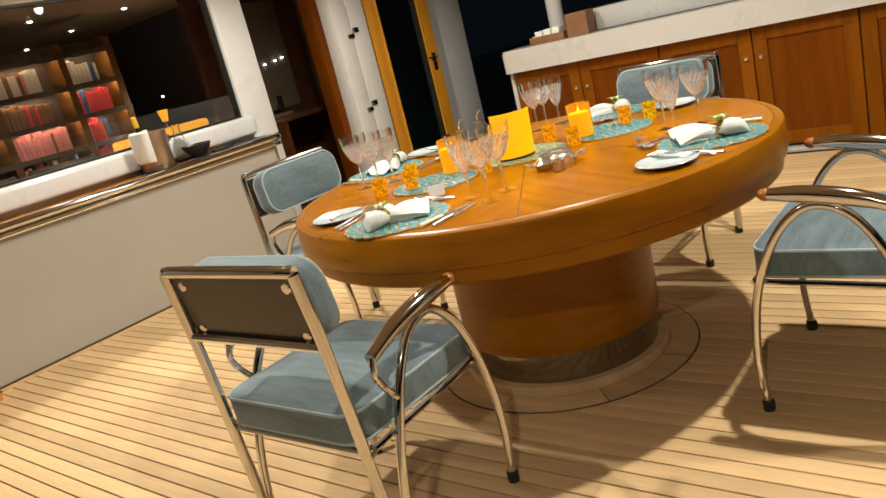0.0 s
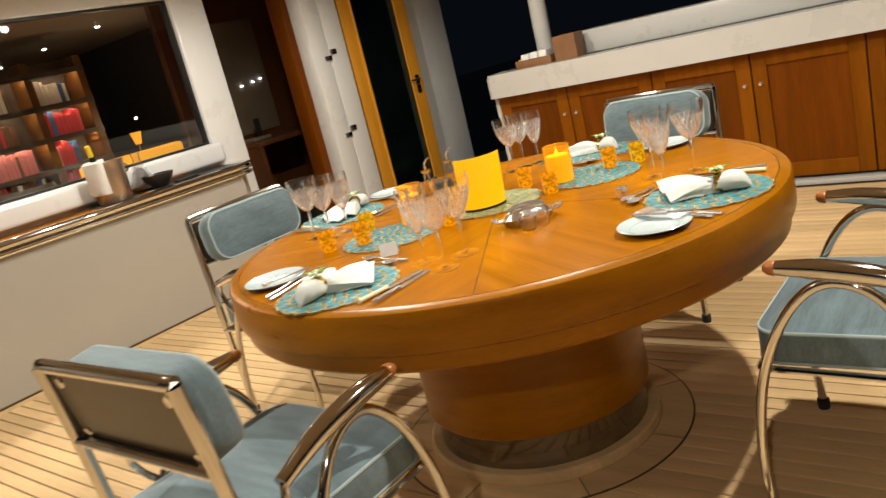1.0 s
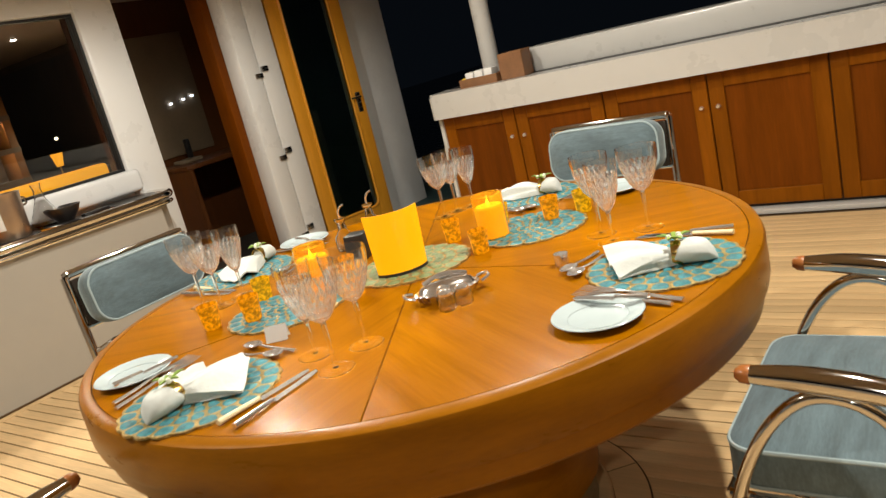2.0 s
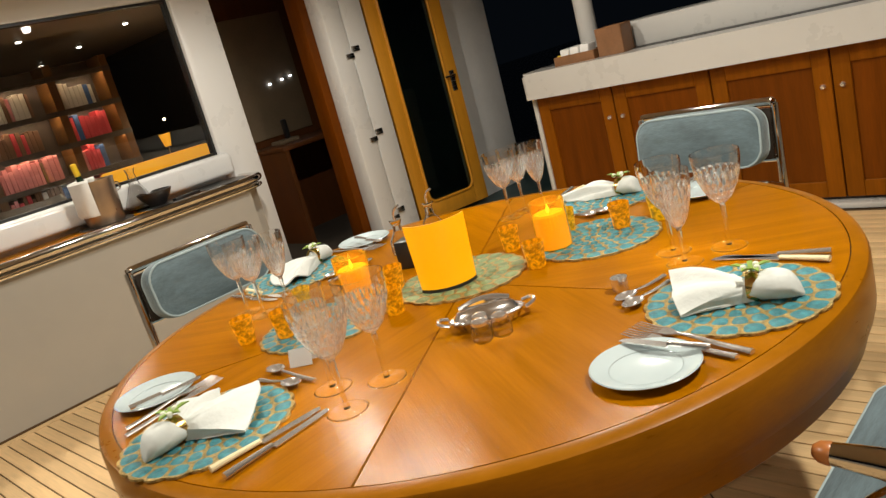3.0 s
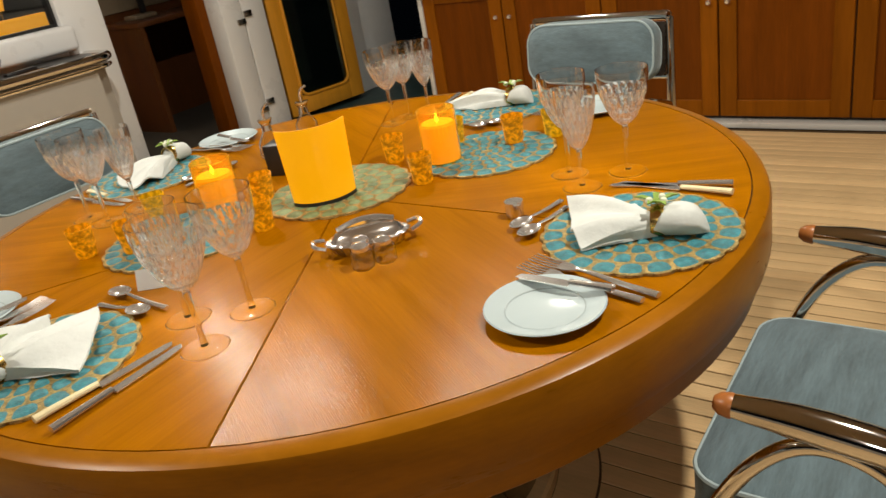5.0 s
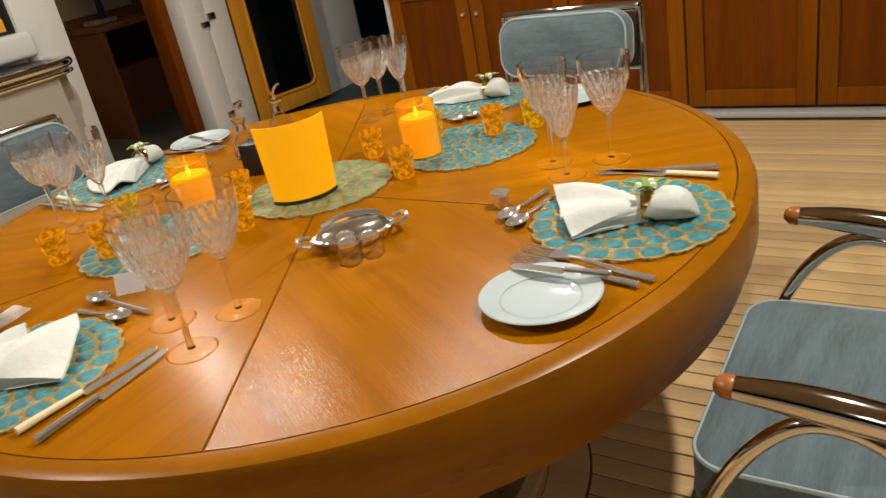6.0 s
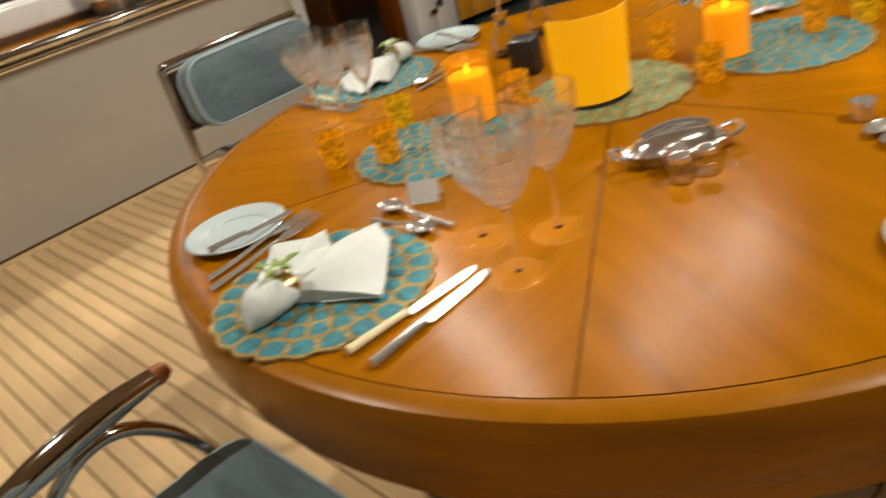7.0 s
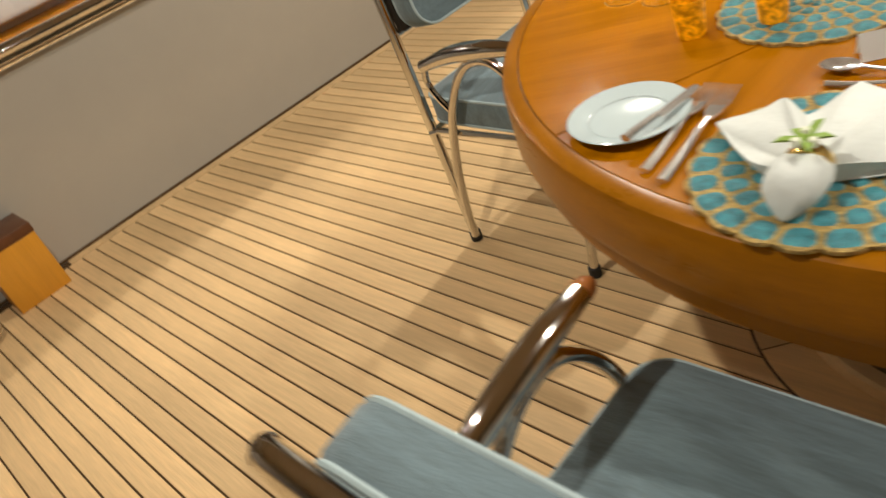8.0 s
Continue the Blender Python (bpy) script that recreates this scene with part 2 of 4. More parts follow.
def lathe(profile, seg=32, at=(0, 0, 0), a0=0.0, a1=2 * math.pi, wave=None):
    bm = bmesh.new()
    full = abs(a1 - a0 - 2 * math.pi) < 1e-6
    count = seg if full else seg + 1
    rings = []
    for r, z in profile:
        if r < 1e-6:
            rings.append([bm.verts.new((at[0], at[1], at[2] + z))])
            continue
        ring = []
        for i in range(count):
            a = a0 + (a1 - a0) * i / seg
            rr = r * (1 + (wave(a, z) if wave else 0))
            ring.append(bm.verts.new((at[0] + rr * math.cos(a), at[1] + rr * math.sin(a), at[2] + z)))
        rings.append(ring)
    for p, q in zip(rings, rings[1:]):
        for i in range(count if full else count - 1):
            j = (i + 1) % count
            if len(p) == 1 and len(q) == 1:
                continue
            if len(p) == 1:
                bm.faces.new((p[0], q[i], q[j]))
            elif len(q) == 1:
                bm.faces.new((p[i], p[j], q[0]))
            else:
                bm.faces.new((p[i], p[j], q[j], q[i]))
    return bm


def smooth_line(pts, n=6):
    pts = [Vector(p) for p in pts]
    ext = [pts[0] * 2 - pts[1], *pts, pts[-1] * 2 - pts[-2]]
    out = []
    for i in range(1, len(ext) - 2):
        a, b, c, d = ext[i - 1:i + 3]
        for k in range(n):
            t = k / n
            out.append(0.5 * (2 * b + (c - a) * t + (2 * a - 5 * b + 4 * c - d) * t * t + (3 * b - a - 3 * c + d) * t ** 3))
    out.append(pts[-1])
    return out


def tube(pts, radius, seg=12, n=6, closed=False, bm=None, flat=1.0):
    line = smooth_line(pts, n) if n > 1 else [Vector(p) for p in pts]
    radii = radius if callable(radius) else (lambda t: radius)
    b = bmesh.new()
    rings = []
    up = None
    for i, p in enumerate(line):
        if closed:
            d = line[(i + 1) % len(line)] - line[i - 1]
        else:
            d = line[min(i + 1, len(line) - 1)] - line[max(i - 1, 0)]
        d.normalize()
        if up is None:
            up = Vector((0, 0, 1)) if abs(d.z) < 0.9 else Vector((1, 0, 0))
        side = d.cross(up).normalized()
        up = side.cross(d).normalized()
        r = radii(i / (len(line) - 1))
        rings.append([b.verts.new(p + side * (r * math.cos(k * 2 * math.pi / seg)) + up * (r * flat * math.sin(k * 2 * math.pi / seg))) for k in range(seg)])
    pairs = list(zip(rings, rings[1:]))
    if closed:
        pairs.append((rings[-1], rings[0]))
    for p, q in pairs:
        for k in range(seg):
            b.faces.new((p[k], p[(k + 1) % seg], q[(k + 1) % seg], q[k]))
    if not closed:
        b.faces.new(rings[0][::-1])
        b.faces.new(rings[-1])
    return join(bm, b)


def prism(outline, z0, z1, bevel=0.0, bm=None):
    b = bmesh.new()
    low = [b.verts.new((x, y, z0)) for x, y in outline]
    high = [b.verts.new((x, y, z1)) for x, y in outline]
    b.faces.new(low[::-1])
    top = b.faces.new(high)
    k = len(outline)
    for i in range(k):
        b.faces.new((low[i], low[(i + 1) % k], high[(i + 1) % k], high[i]))
    if bevel:
        bmesh.ops.bevel(b, geom=list(top.edges), offset=bevel, segments=2, affect="EDGES")
    return join(bm, b)


def rounded_outline(w, d, r, seg=6):
    out = []
    for cx, cy, a0 in ((w / 2 - r, d / 2 - r, 0), (-w / 2 + r, d / 2 - r, 90), (-w / 2 + r, -d / 2 + r, 180), (w / 2 - r, -d / 2 + r, 270)):
        for i in range(seg + 1):
            a = radians(a0 + 90 * i / seg)
            out.append((cx + r * math.cos(a), cy + r * math.sin(a)))
    return out


def cushion(w, d, h, r, puff=0.012, edge=0.018):
    """A soft pad: rounded outline, rolled edges, slightly crowned top."""
    bm = bmesh.new()
    rings = []
    for inset, z in ((edge, 0), (edge * 0.3, edge * 0.3), (0, edge), (0, h - edge), (edge * 0.3, h - edge * 0.3), (edge, h), (min(w, d) * 0.2, h + puff * 0.7), (min(w, d) * 0.36, h + puff)):
        rings.append([bm.verts.new((x, y, z)) for x, y in rounded_outline(w - 2 * inset, d - 2 * inset, min(max(r - inset * 0.5, 0.01), min(w, d) / 2 - inset - 0.004), 6)])
    for p, q in zip(rings, rings[1:]):
        for i in range(len(p)):
            bm.faces.new((p[i], p[(i + 1) % len(p)], q[(i + 1) % len(q)], q[i]))
    bm.faces.new(rings[0][::-1])
    bm.faces.new(rings[-1])
    return bm


def loop(w, d, r, z, radius):
    return tube([(x, y, z) for x, y in rounded_outline(w, d, r, 6)], radius, seg=6, n=1, closed=True)


def single(name, bm, mat, label, category, m=None, group="", kind=""):
    ob = part(name, bm, mat)
    if m is not None:
        ob.matrix_world = m
    return tagged(ob, label, category, group, kind)


# ---- structure ----
WALL, WIN, CAB = -2.98, -3.26, 2.84
floor = single("floor", box(WALL, 5.0, -4.5, 2.86, -0.06, -0.006), CAULK, "bare teak deck with black caulked seams", "floor", kind="structure")
single("deck_margin", box(WALL, WALL + 0.055, -0.98, 1.45, -0.006, 0.001), TEAK_DECK, "teak margin board along the bulkhead", "floor", kind="structure")
single("side_deck", box(-3.6, 5.0, 2.86, 6.0, -0.07, -0.012), TEAL_PAINT, "dark side deck beside the superstructure", "floor", kind="structure")
single("ceiling", box(-3.6, 5.0, -4.6, 4.4, CEIL, CEIL + 0.1), DECKHEAD, "warm beige deckhead with round downlights", "ceiling", kind="structure")
single("wall_aft", box(5.0, 5.1, -4.6, 4.4, -0.06, 1.0), CREAM, "plain low cream bulwark", "wall", kind="structure")
single("wall_side", box(-3.6, 5.0, -4.6, -4.5, -0.06, 1.0), CREAM, "plain low cream side bulwark", "wall", kind="structure")
single("water", box(-60, 60, 6.0, 120, -3.0, -2.9), SEA, "dark night sea", "water", kind="structure")

# forward bulkhead: low wall under the bar ledge, window wall set back behind it
low_wall = box(WIN - 0.1, WALL, -4.5, 1.40, -0.06, 0.795)
bmesh.ops.bevel(low_wall, geom=[e for e in low_wall.edges if all(v.co.x > WALL - 0.01 and v.co.y > 1.3 for v in e.verts)], offset=0.12, segments=8, affect="EDGES")
single("wall_forward", low_wall, CREAM, "glossy cream low bulkhead under the bar ledge", "wall", kind="structure")
W0, W1, WZ0, WZ1 = -2.6, 1.32, 1.0, 1.99
upper = thing("wall_window", "white bulkhead around the saloon window", "wall", kind="structure")
part("sill_wall", box(WIN - 0.12, WIN, -4.5, W1, 0.775, WZ0, 0.02), BRIGHT_WHITE, upper)
part("pillar", box(WIN - 0.12, WIN, W1, 1.6, -0.06, CEIL, 0.02), BRIGHT_WHITE, upper)
part("head", box(WIN - 0.12, WIN, -4.5, W1, WZ1, CEIL, 0.015), BRIGHT_WHITE, upper)
part("side_panel", box(WIN - 0.12, WIN, -4.5, W0, WZ0, WZ1, 0.015), BRIGHT_WHITE, upper)
window = thing("window_1", "wide saloon window with dark frame and rounded white sill", "window", kind="structure")
part("pane", box(WIN - 0.06, WIN - 0.052, W0 + 0.01, W1 - 0.01, WZ0 + 0.01, WZ1 - 0.01), PANE, window, "clear glass").visible_shadow = False
for args in ((W0, W0 + 0.016, WZ0, WZ1), (W1 - 0.016, W1, WZ0, WZ1), (W0 + 0.016, W1 - 0.016, WZ0, WZ0 + 0.016), (W0 + 0.016, W1 - 0.016, WZ1 - 0.016, WZ1)):
    part("window_frame", box(WIN - 0.09, WIN - 0.03, *args), BLACK, window)
part("window_sill", box(WIN, WIN + 0.07, -4.5, 1.36, 0.86, 1.0, 0.03, 4), BRIGHT_WHITE, window, "rounded white sill")

single("base_joint", box(WALL, WALL + 0.006, -4.5, 1.30, 0.0, 0.012), CAULK, "black sealant line along the bulkhead foot", "trim", kind="structure")

# bar ledge with steel rim
ledge = thing("bar_ledge", "narrow teak bar ledge with polished steel rim on the bulkhead", "shelf", kind="structure")
part("ledge_top", box(WIN, WALL + 0.005, -4.5, 1.36, 0.795, 0.834, 0.004), TABLE_WOOD, ledge)
rim_line = [(WALL + 0.02, -4.5, 0.814), (WALL + 0.02, -2, 0.814), (WALL + 0.02, 0.9, 0.814), (WALL + 0.02, 1.25, 0.814), (WALL - 0.02, 1.37, 0.814), (WALL - 0.1, 1.405, 0.814), (WIN, 1.41, 0.814)]
part("rim", tube(rim_line, 0.026, 12, 8), CHROME, ledge, "polished steel rim")
part("lower_rail", tube([(x + 0.004, y, 0.768) for x, y, z in rim_line], 0.013, 10, 8), CHROME, ledge, "polished steel rail")

# doorway post, open door and the grey end of the superstructure
post = thing("door_post", "white door post with small dark steel hinges", "door frame", kind="structure")
part("post", box(-3.2, -3.05, 2.28, 2.452, -0.06, CEIL, 0.012), BRIGHT_WHITE, post)
part("post", box(-3.2, -3.052, 2.458, 2.655, -0.06, CEIL, 0.012), BRIGHT_WHITE, post)
for z in (0.195, 0.795, 1.40, 2.0):
    hinge = part("hinge", box(-3.05, -3.036, 2.385, 2.455, z - 0.035, z + 0.0, 0.003), BRUSHED, post, "dark steel hinge")
    part("leaf", box(-3.052, -3.036, 2.457, 2.52, z + 0.005, z + 0.045, 0.003), BRUSHED, hinge)
single("door_lining", box(-3.34, -3.2, 2.215, 2.298, -0.06, 2.3, 0.004), CAB_WOOD, "teak lining of the saloon doorway", "door frame", kind="structure")
door = thing("door_1", "open honey-coloured teak door with a tall rounded glass pane", "door", pose(-3.1, 2.70, 0.03, 0, 0, 78), kind="structure")
DW, DH = 0.67, 2.05
part("stile", box(0, 0.12, -0.022, 0.022, 0, DH, 0.006), DOOR_WOOD, door)
part("stile", box(DW - 0.12, DW, -0.022, 0.022, 0, DH, 0.006), DOOR_WOOD, door)
part("rail", box(0.12, DW - 0.12, -0.022, 0.022, 0, 0.13, 0.006), DOOR_WOOD, door)
part("rail", box(0.12, DW - 0.12, -0.022, 0.022, DH - 0.14, DH, 0.006), DOOR_WOOD, door)
part("pane", box(0.11, DW - 0.11, -0.006, 0.004, 0.12, DH - 0.13), SMOKED, door, "dark reflecting glass")
door_bead = [(x, 0.0, y) for x, y in ((DW / 2 + u, 0.13 + (DH - 0.27) / 2 + v) for u, v in rounded_outline(DW - 0.235, DH - 0.265, 0.07))]
part("bead", tube([(x, -0.022, z) for x, y, z in door_bead], 0.012, 8, 1, True), DOOR_WOOD, door)
handle = part("handle", tube([(DW - 0.06, -0.02, 1.02), (DW - 0.06, -0.06, 1.02), (DW - 0.15, -0.065, 1.02)], 0.009, 8, 4), BRUSHED, door, "dark metal lever")
part("lock_plate", box(DW - 0.085, DW - 0.04, -0.03, -0.022, 0.9, 1.06, 0.004), BRUSHED, door)
single("wall_outboard", box(-3.3, -3.1, 3.42, 4.06, -0.06, CEIL, 0.03), GREY, "grey painted end of the superstructure", "wall", kind="structure")
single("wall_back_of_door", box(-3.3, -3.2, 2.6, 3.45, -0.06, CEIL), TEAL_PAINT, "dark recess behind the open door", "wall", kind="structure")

# saloon seen through window and doorway
single("saloon_floor", box(-9.0, WIN - 0.1, -4.5, 3.4, -0.06, 0.0), CARPET, "dark carpet in the saloon", "floor", kind="structure")
single("saloon_ceiling", box(-9.0, WIN - 0.12, -4.5, 3.4, 2.25, 2.33), SALOON_CEIL, "brown gloss saloon ceiling with small spotlights", "ceiling", kind="structure")
single("saloon_wall_far", box(-9.1, -9.0, -4.5, 3.4, 0, 2.3), DARK_ROOM, "dark panelled saloon wall", "wall", kind="structure")
single("saloon_wall_port", box(-9.0, WIN - 0.12, -4.6, -4.5, 0, 2.3), DARK_ROOM, "dark panelled saloon side wall", "wall", kind="structure")
single("saloon_wall_starboard", box(-9.0, -3.3, 3.4, 3.5, 0, 2.3), DARK_ROOM, "dark panelled saloon side wall", "wall", kind="structure")
single("saloon_partition", box(-4.75, -4.68, 2.1, 3.4, 0, 2.25), RED_WOOD, "reddish teak partition inside the doorway", "wall", kind="structure")
single("beige_panel", box(-4.68, -4.66, 2.38, 3.12, 0.9, 1.95, 0.006), BEIGE, "beige glossy panel on the teak partition", "panel", kind="structure")
for ex in (-6.1, -7.3, -8.5):
    for ey in (-1.6, -0.6, 0.4, 1.4, 2.4):
        single("ceiling_spot", lathe([(0, -0.008), (0.02, -0.008), (0.027, 0)], 12, (ex, ey, 2.25)), LAMP_DISC, "small round lit ceiling spotlight", "spotlight", group="saloon ceiling spotlights")
# emissive discs paint reflections of cool lights onto the beige panel
for i, (sy, sz) in enumerate(((2.79, 1.345), (2.93, 1.36), (3.03, 1.375))):
    single("small_spot", lathe([(0, 0), (0.012, 0), (0.012, 0.012), (0, 0.014)], 10, (-4.65, sy, sz)), COOL_GLINT, "tiny glowing disc painting a cool reflected light on the beige panel", "spotlight", group="cool spots")
desk = thing("desk", "dark wooden desk inside the doorway", "desk")
part("desk_top", box(-4.66, -4.1, 2.35, 3.35, 0.80, 0.84, 0.008), RED_WOOD, desk)
part("side", box(-4.66, -4.1, 3.3, 3.34, 0, 0.80), RED_WOOD, desk)
part("side", box(-4.66, -4.1, 2.36, 2.40, 0, 0.80), RED_WOOD, desk)
phone = thing("telephone", "pale desk telephone with upright black handset", "telephone", pose(-4.4, 2.6, 0.84))
part("base", box(-0.08, 0.08, -0.1, 0.1, 0, 0.035, 0.01), BEIGE, phone)
part("handset", box(-0.03, 0.02, 0.02, 0.06, 0.035, 0.2, 0.012), BLACK, phone, "black upright handset")


def bookshelf():
    unit = thing("bookcase", "tall dark bookcase with warmly lit books", "bookcase")
    X = -6.2
    part("back", box(X - 0.03, X, -1.3, 2.05, 0.0, 2.0), DARK_ROOM, unit)
    ys = [-1.3, -0.65, 0.0, 0.74, 1.47, 1.98]
    for y in ys:
        part("upright", box(X, X + 0.28, y - 0.035, y + 0.035, 0.0, 2.0), SHELF_WOOD, unit)
    zs = [0.76, 1.03, 1.31, 1.60, 1.90]
    for z in zs:
        part("shelf", box(X, X + 0.28, -1.27, 2.02, z - 0.02, z), DARK_ROOM, unit)
        part("shelf_lip", box(X + 0.265, X + 0.285, -1.27, 2.02, z - 0.045, z + 0.002), DARK_ROOM, unit)
    for z in (1.31, 1.60, 1.90):
        for a, b in zip(ys, ys[1:]):
            part("shelf_light", box(X + 0.225, X + 0.24, a + 0.05, b - 0.05, z - 0.026, z - 0.0215), SHELF_LIGHT, unit)
    rnd = random.Random(4)
    colours = [material("book_" + n, c, 0.7, vary=0.15, scale=30) for n, c in (("ivory", (0.7, 0.64, 0.54)), ("red", (0.55, 0.05, 0.06)), ("pink", (0.7, 0.25, 0.25)), ("blue", (0.06, 0.13, 0.32)), ("white", (0.75, 0.73, 0.7)), ("brown", (0.2, 0.1, 0.05)))]
    for z in zs[:-1]:
        for c, (a, b) in enumerate(zip(ys, ys[1:])):
            if rnd.random() < 0.12:
                continue
            y = a + 0.06
            tone = rnd.choice(colours)
            if c == 4:
                tone = colours[0] if z > 1.4 else colours[1]
            while y < b - 0.12 - 0.12 * rnd.random():
                w = rnd.uniform(0.025, 0.05)
                h = rnd.uniform(0.17, 0.235)
                single("book", box(X + 0.06, X + 0.22, y, y + w - 0.003, z, z + h, 0.003, 1), tone if rnd.random() < 0.75 else rnd.choice(colours), "upright book on a lit saloon shelf", "book", group="saloon books")
                y += w


bookshelf()
sofa = thing("sofa", "saloon bench with self-glowing amber backrest", "sofa")
# backrest emits, imitating lamplight that falls on amber upholstery
part("backrest", box(-5.35, -5.2, 1.35, 2.35, 0.80, 1.0, 0.03, 3), SOFA_GLOW, sofa, "amber backrest with lamplight painted in")
part("seat", box(-5.2, -4.7, 1.35, 2.35, 0.2, 0.5, 0.04, 3), FABRIC, sofa)
part("base", box(-5.35, -4.7, 1.36, 2.34, 0, 0.2), DARK_ROOM, sofa)
wall_lamp = thing("table_lamp", "small amber glowing lamp in the saloon", "lamp", pose(-5.8, 2.25, 0.95))
part("shade", lathe([(0.03, 0.1), (0.055, 0.22), (0.05, 0.22), (0.025, 0.1)], 20), SOFA_GLOW, wall_lamp)
part("stem", lathe([(0, 0), (0.05, 0), (0.05, 0.01), (0.01, 0.02), (0.01, 0.1), (0, 0.1)], 14), BRUSHED, wall_lamp)
single("side_cabinet", box(-6.0, -5.6, 2.1, 2.7, 0, 0.95, 0.01), DARK_ROOM, "dark saloon side cabinet", "cabinet")
for k in range(4):
    chair_b = thing("saloon_chair", "dark leather saloon armchair with a rounded back", "armchair", pose(-4.5, -1.4 + 0.62 * k, 0), group="saloon armchairs")
    part("seat", box(-0.25, 0.25, -0.24, 0.24, 0.0, 0.45, 0.05, 3), DARK_ROOM, chair_b)
    part("backrest", lathe([(0.25, 0.45), (0.28, 0.95), (0.25, 1.0), (0.22, 0.95), (0.2, 0.45)], 14, (0, 0, 0), -1.5, 1.5), DARK_ROOM, chair_b)

# ---- starboard cabinets and counter ----
counter = thing("counter", "thick white counter with rounded corner over teak cabinets", "counter", kind="structure")
outline = rounded_outline(7.0, 0.62, 0.05)
part("counter_top", prism([(x + 3.5 - 1.89, y + 2.755 + 0.31) for x, y in outline], 0.815, 0.982, 0.02), WHITE, counter)
part("inset_strip", box(-1.85, 5.0, 2.98, 3.3, 0.982, 0.985), BLACK, counter, "dark grey counter inlay")
coaming = box(-1.26, 5.0, 3.07, 3.36, 0.982, 1.14, 0.014, 2)
part("coaming", coaming, WHITE, counter, "raised white coaming")
part("end_panel", box(-1.89, -1.857, CAB - 0.005, 3.36, 0.03, 0.815, 0.008), WHITE, counter)
part("plinth", box(-1.90, 5.0, CAB + 0.03, CAB + 0.08, 0.0, 0.06), WHITE, counter)
single("toe_strip", box(-1.90, 5.0, CAB - 0.06, CAB + 0.03, 0.0, 0.028, 0.004), WHITE, "white toe strip under the cabinets", "trim", kind="structure")
single("counter_post", tube([(-1.6, 3.2, 0.982), (-1.6, 3.2, CEIL)], 0.062, 20, 1), WHITE, "round white deck post on the counter", "post", kind="structure")


def cabinet_door(u, x0, x1, knob_side):
    z0, z1, f = 0.045, 0.808, 0.085
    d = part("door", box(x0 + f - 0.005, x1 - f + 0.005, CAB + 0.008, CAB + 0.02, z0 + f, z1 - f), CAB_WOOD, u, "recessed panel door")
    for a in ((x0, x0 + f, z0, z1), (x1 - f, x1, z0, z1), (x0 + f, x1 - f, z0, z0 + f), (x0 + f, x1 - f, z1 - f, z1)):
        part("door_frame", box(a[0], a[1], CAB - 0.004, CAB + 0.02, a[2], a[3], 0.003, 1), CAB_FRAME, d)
    kx = x1 - 0.042 if knob_side > 0 else x0 + 0.042
    k = lathe([(0, 0.016), (0.008, 0.016), (0.013, 0.010), (0.014, 0.0)], 14)
    bmesh.ops.transform(k, matrix=pose(kx, CAB - 0.004, 0.62, 90), verts=k.verts)
    part("knob", k, SILVER, d, "round steel push latch")


for i in range(6):
    a, b, c = (-1.855 + 0.0, -1.29, -0.675) if i == 0 else (-0.675 + 1.225 * (i - 1), -0.06 + 1.225 * (i - 1), 0.55 + 1.225 * (i - 1))
    unit = thing("cabinet", "varnished teak double cabinet with recessed panel doors", "cabinet", group="deck cabinets")
    # near-black body paints shade into the gaps between the doors
    part("body", box(a, c, CAB + 0.022, CAB + 0.5, 0.03, 0.814), DARK_LINE, unit)
    cabinet_door(unit, a + 0.004, b - 0.004, 1)
    cabinet_door(unit, b + 0.004, c - 0.004, -1)

tray = thing("napkin_tray", "open brown wooden tray of paper napkins on the counter", "tray", pose(-1.52, 2.93, 0.982, 0, 0, 4))
part("tray_base", box(-0.14, 0.14, -0.08, 0.08, 0, 0.01), BOX_WOOD, tray)
for a in ((-0.14, 0.14, -0.08, -0.07), (-0.14, 0.14, 0.07, 0.08), (-0.14, -0.13, -0.07, 0.07), (0.13, 0.14, -0.07, 0.07)):
    part("tray_side", box(*a, 0.01, 0.055, 0.002, 1), BOX_WOOD, tray)
for k in range(3):
    single("paper_napkins", box(-0.11 + 0.07 * k, -0.05 + 0.07 * k, -0.05, 0.05, 0.0, 0.07 + 0.012 * k, 0.006), PAPER, "stack of white paper napkins in the tray", "napkins", pose(-1.52, 2.93, 0.993, 0, 6, 4), group="paper napkins")
single("yellow_packet", box(-0.03, 0.03, -0.02, 0.02, 0, 0.05, 0.006), YELLOW, "small yellow packet in the wooden tray", "packet", pose(-1.62, 2.895, 0.993, 0, 0, 10))
nbox = thing("napkin_box", "square open brown wooden box on the counter", "box", pose(-1.27, 2.95, 0.982, 0, 0, 3))
for a in ((-0.085, 0.085, -0.07, -0.06), (-0.085, 0.085, 0.06, 0.07), (-0.085, -0.075, -0.06, 0.06), (0.075, 0.085, -0.06, 0.06)):
    part("side", box(*a, 0, 0.165, 0.003, 1), BOX_WOOD, nbox)
single("folded_napkin", box(-0.05, 0.06, -0.03, 0.04, 0.0, 0.155, 0.008), PAPER, "white napkins standing in the box", "napkins", pose(-1.27, 2.95, 0.984))

# ---- bar ledge things ----
bucket = thing("ice_bucket", "tapered metal ice bucket wrapped with a white towel", "ice bucket", pose(-3.1, 0.43, 0.840))
part("bucket_wall", lathe([(0, 0), (0.098, 0), (0.102, 0.006), (0.108, 0.19), (0.112, 0.235), (0.116, 0.245), (0.108, 0.245), (0.1, 0.19), (0.095, 0.012), (0, 0.012)], 32), BUCKET, bucket)
part("handle_ring", tube([(0, 0.112, 0.2), (0, 0.135, 0.195), (0, 0.138, 0.165), (0, 0.112, 0.155)], 0.006, 8, 5), CHROME, bucket)
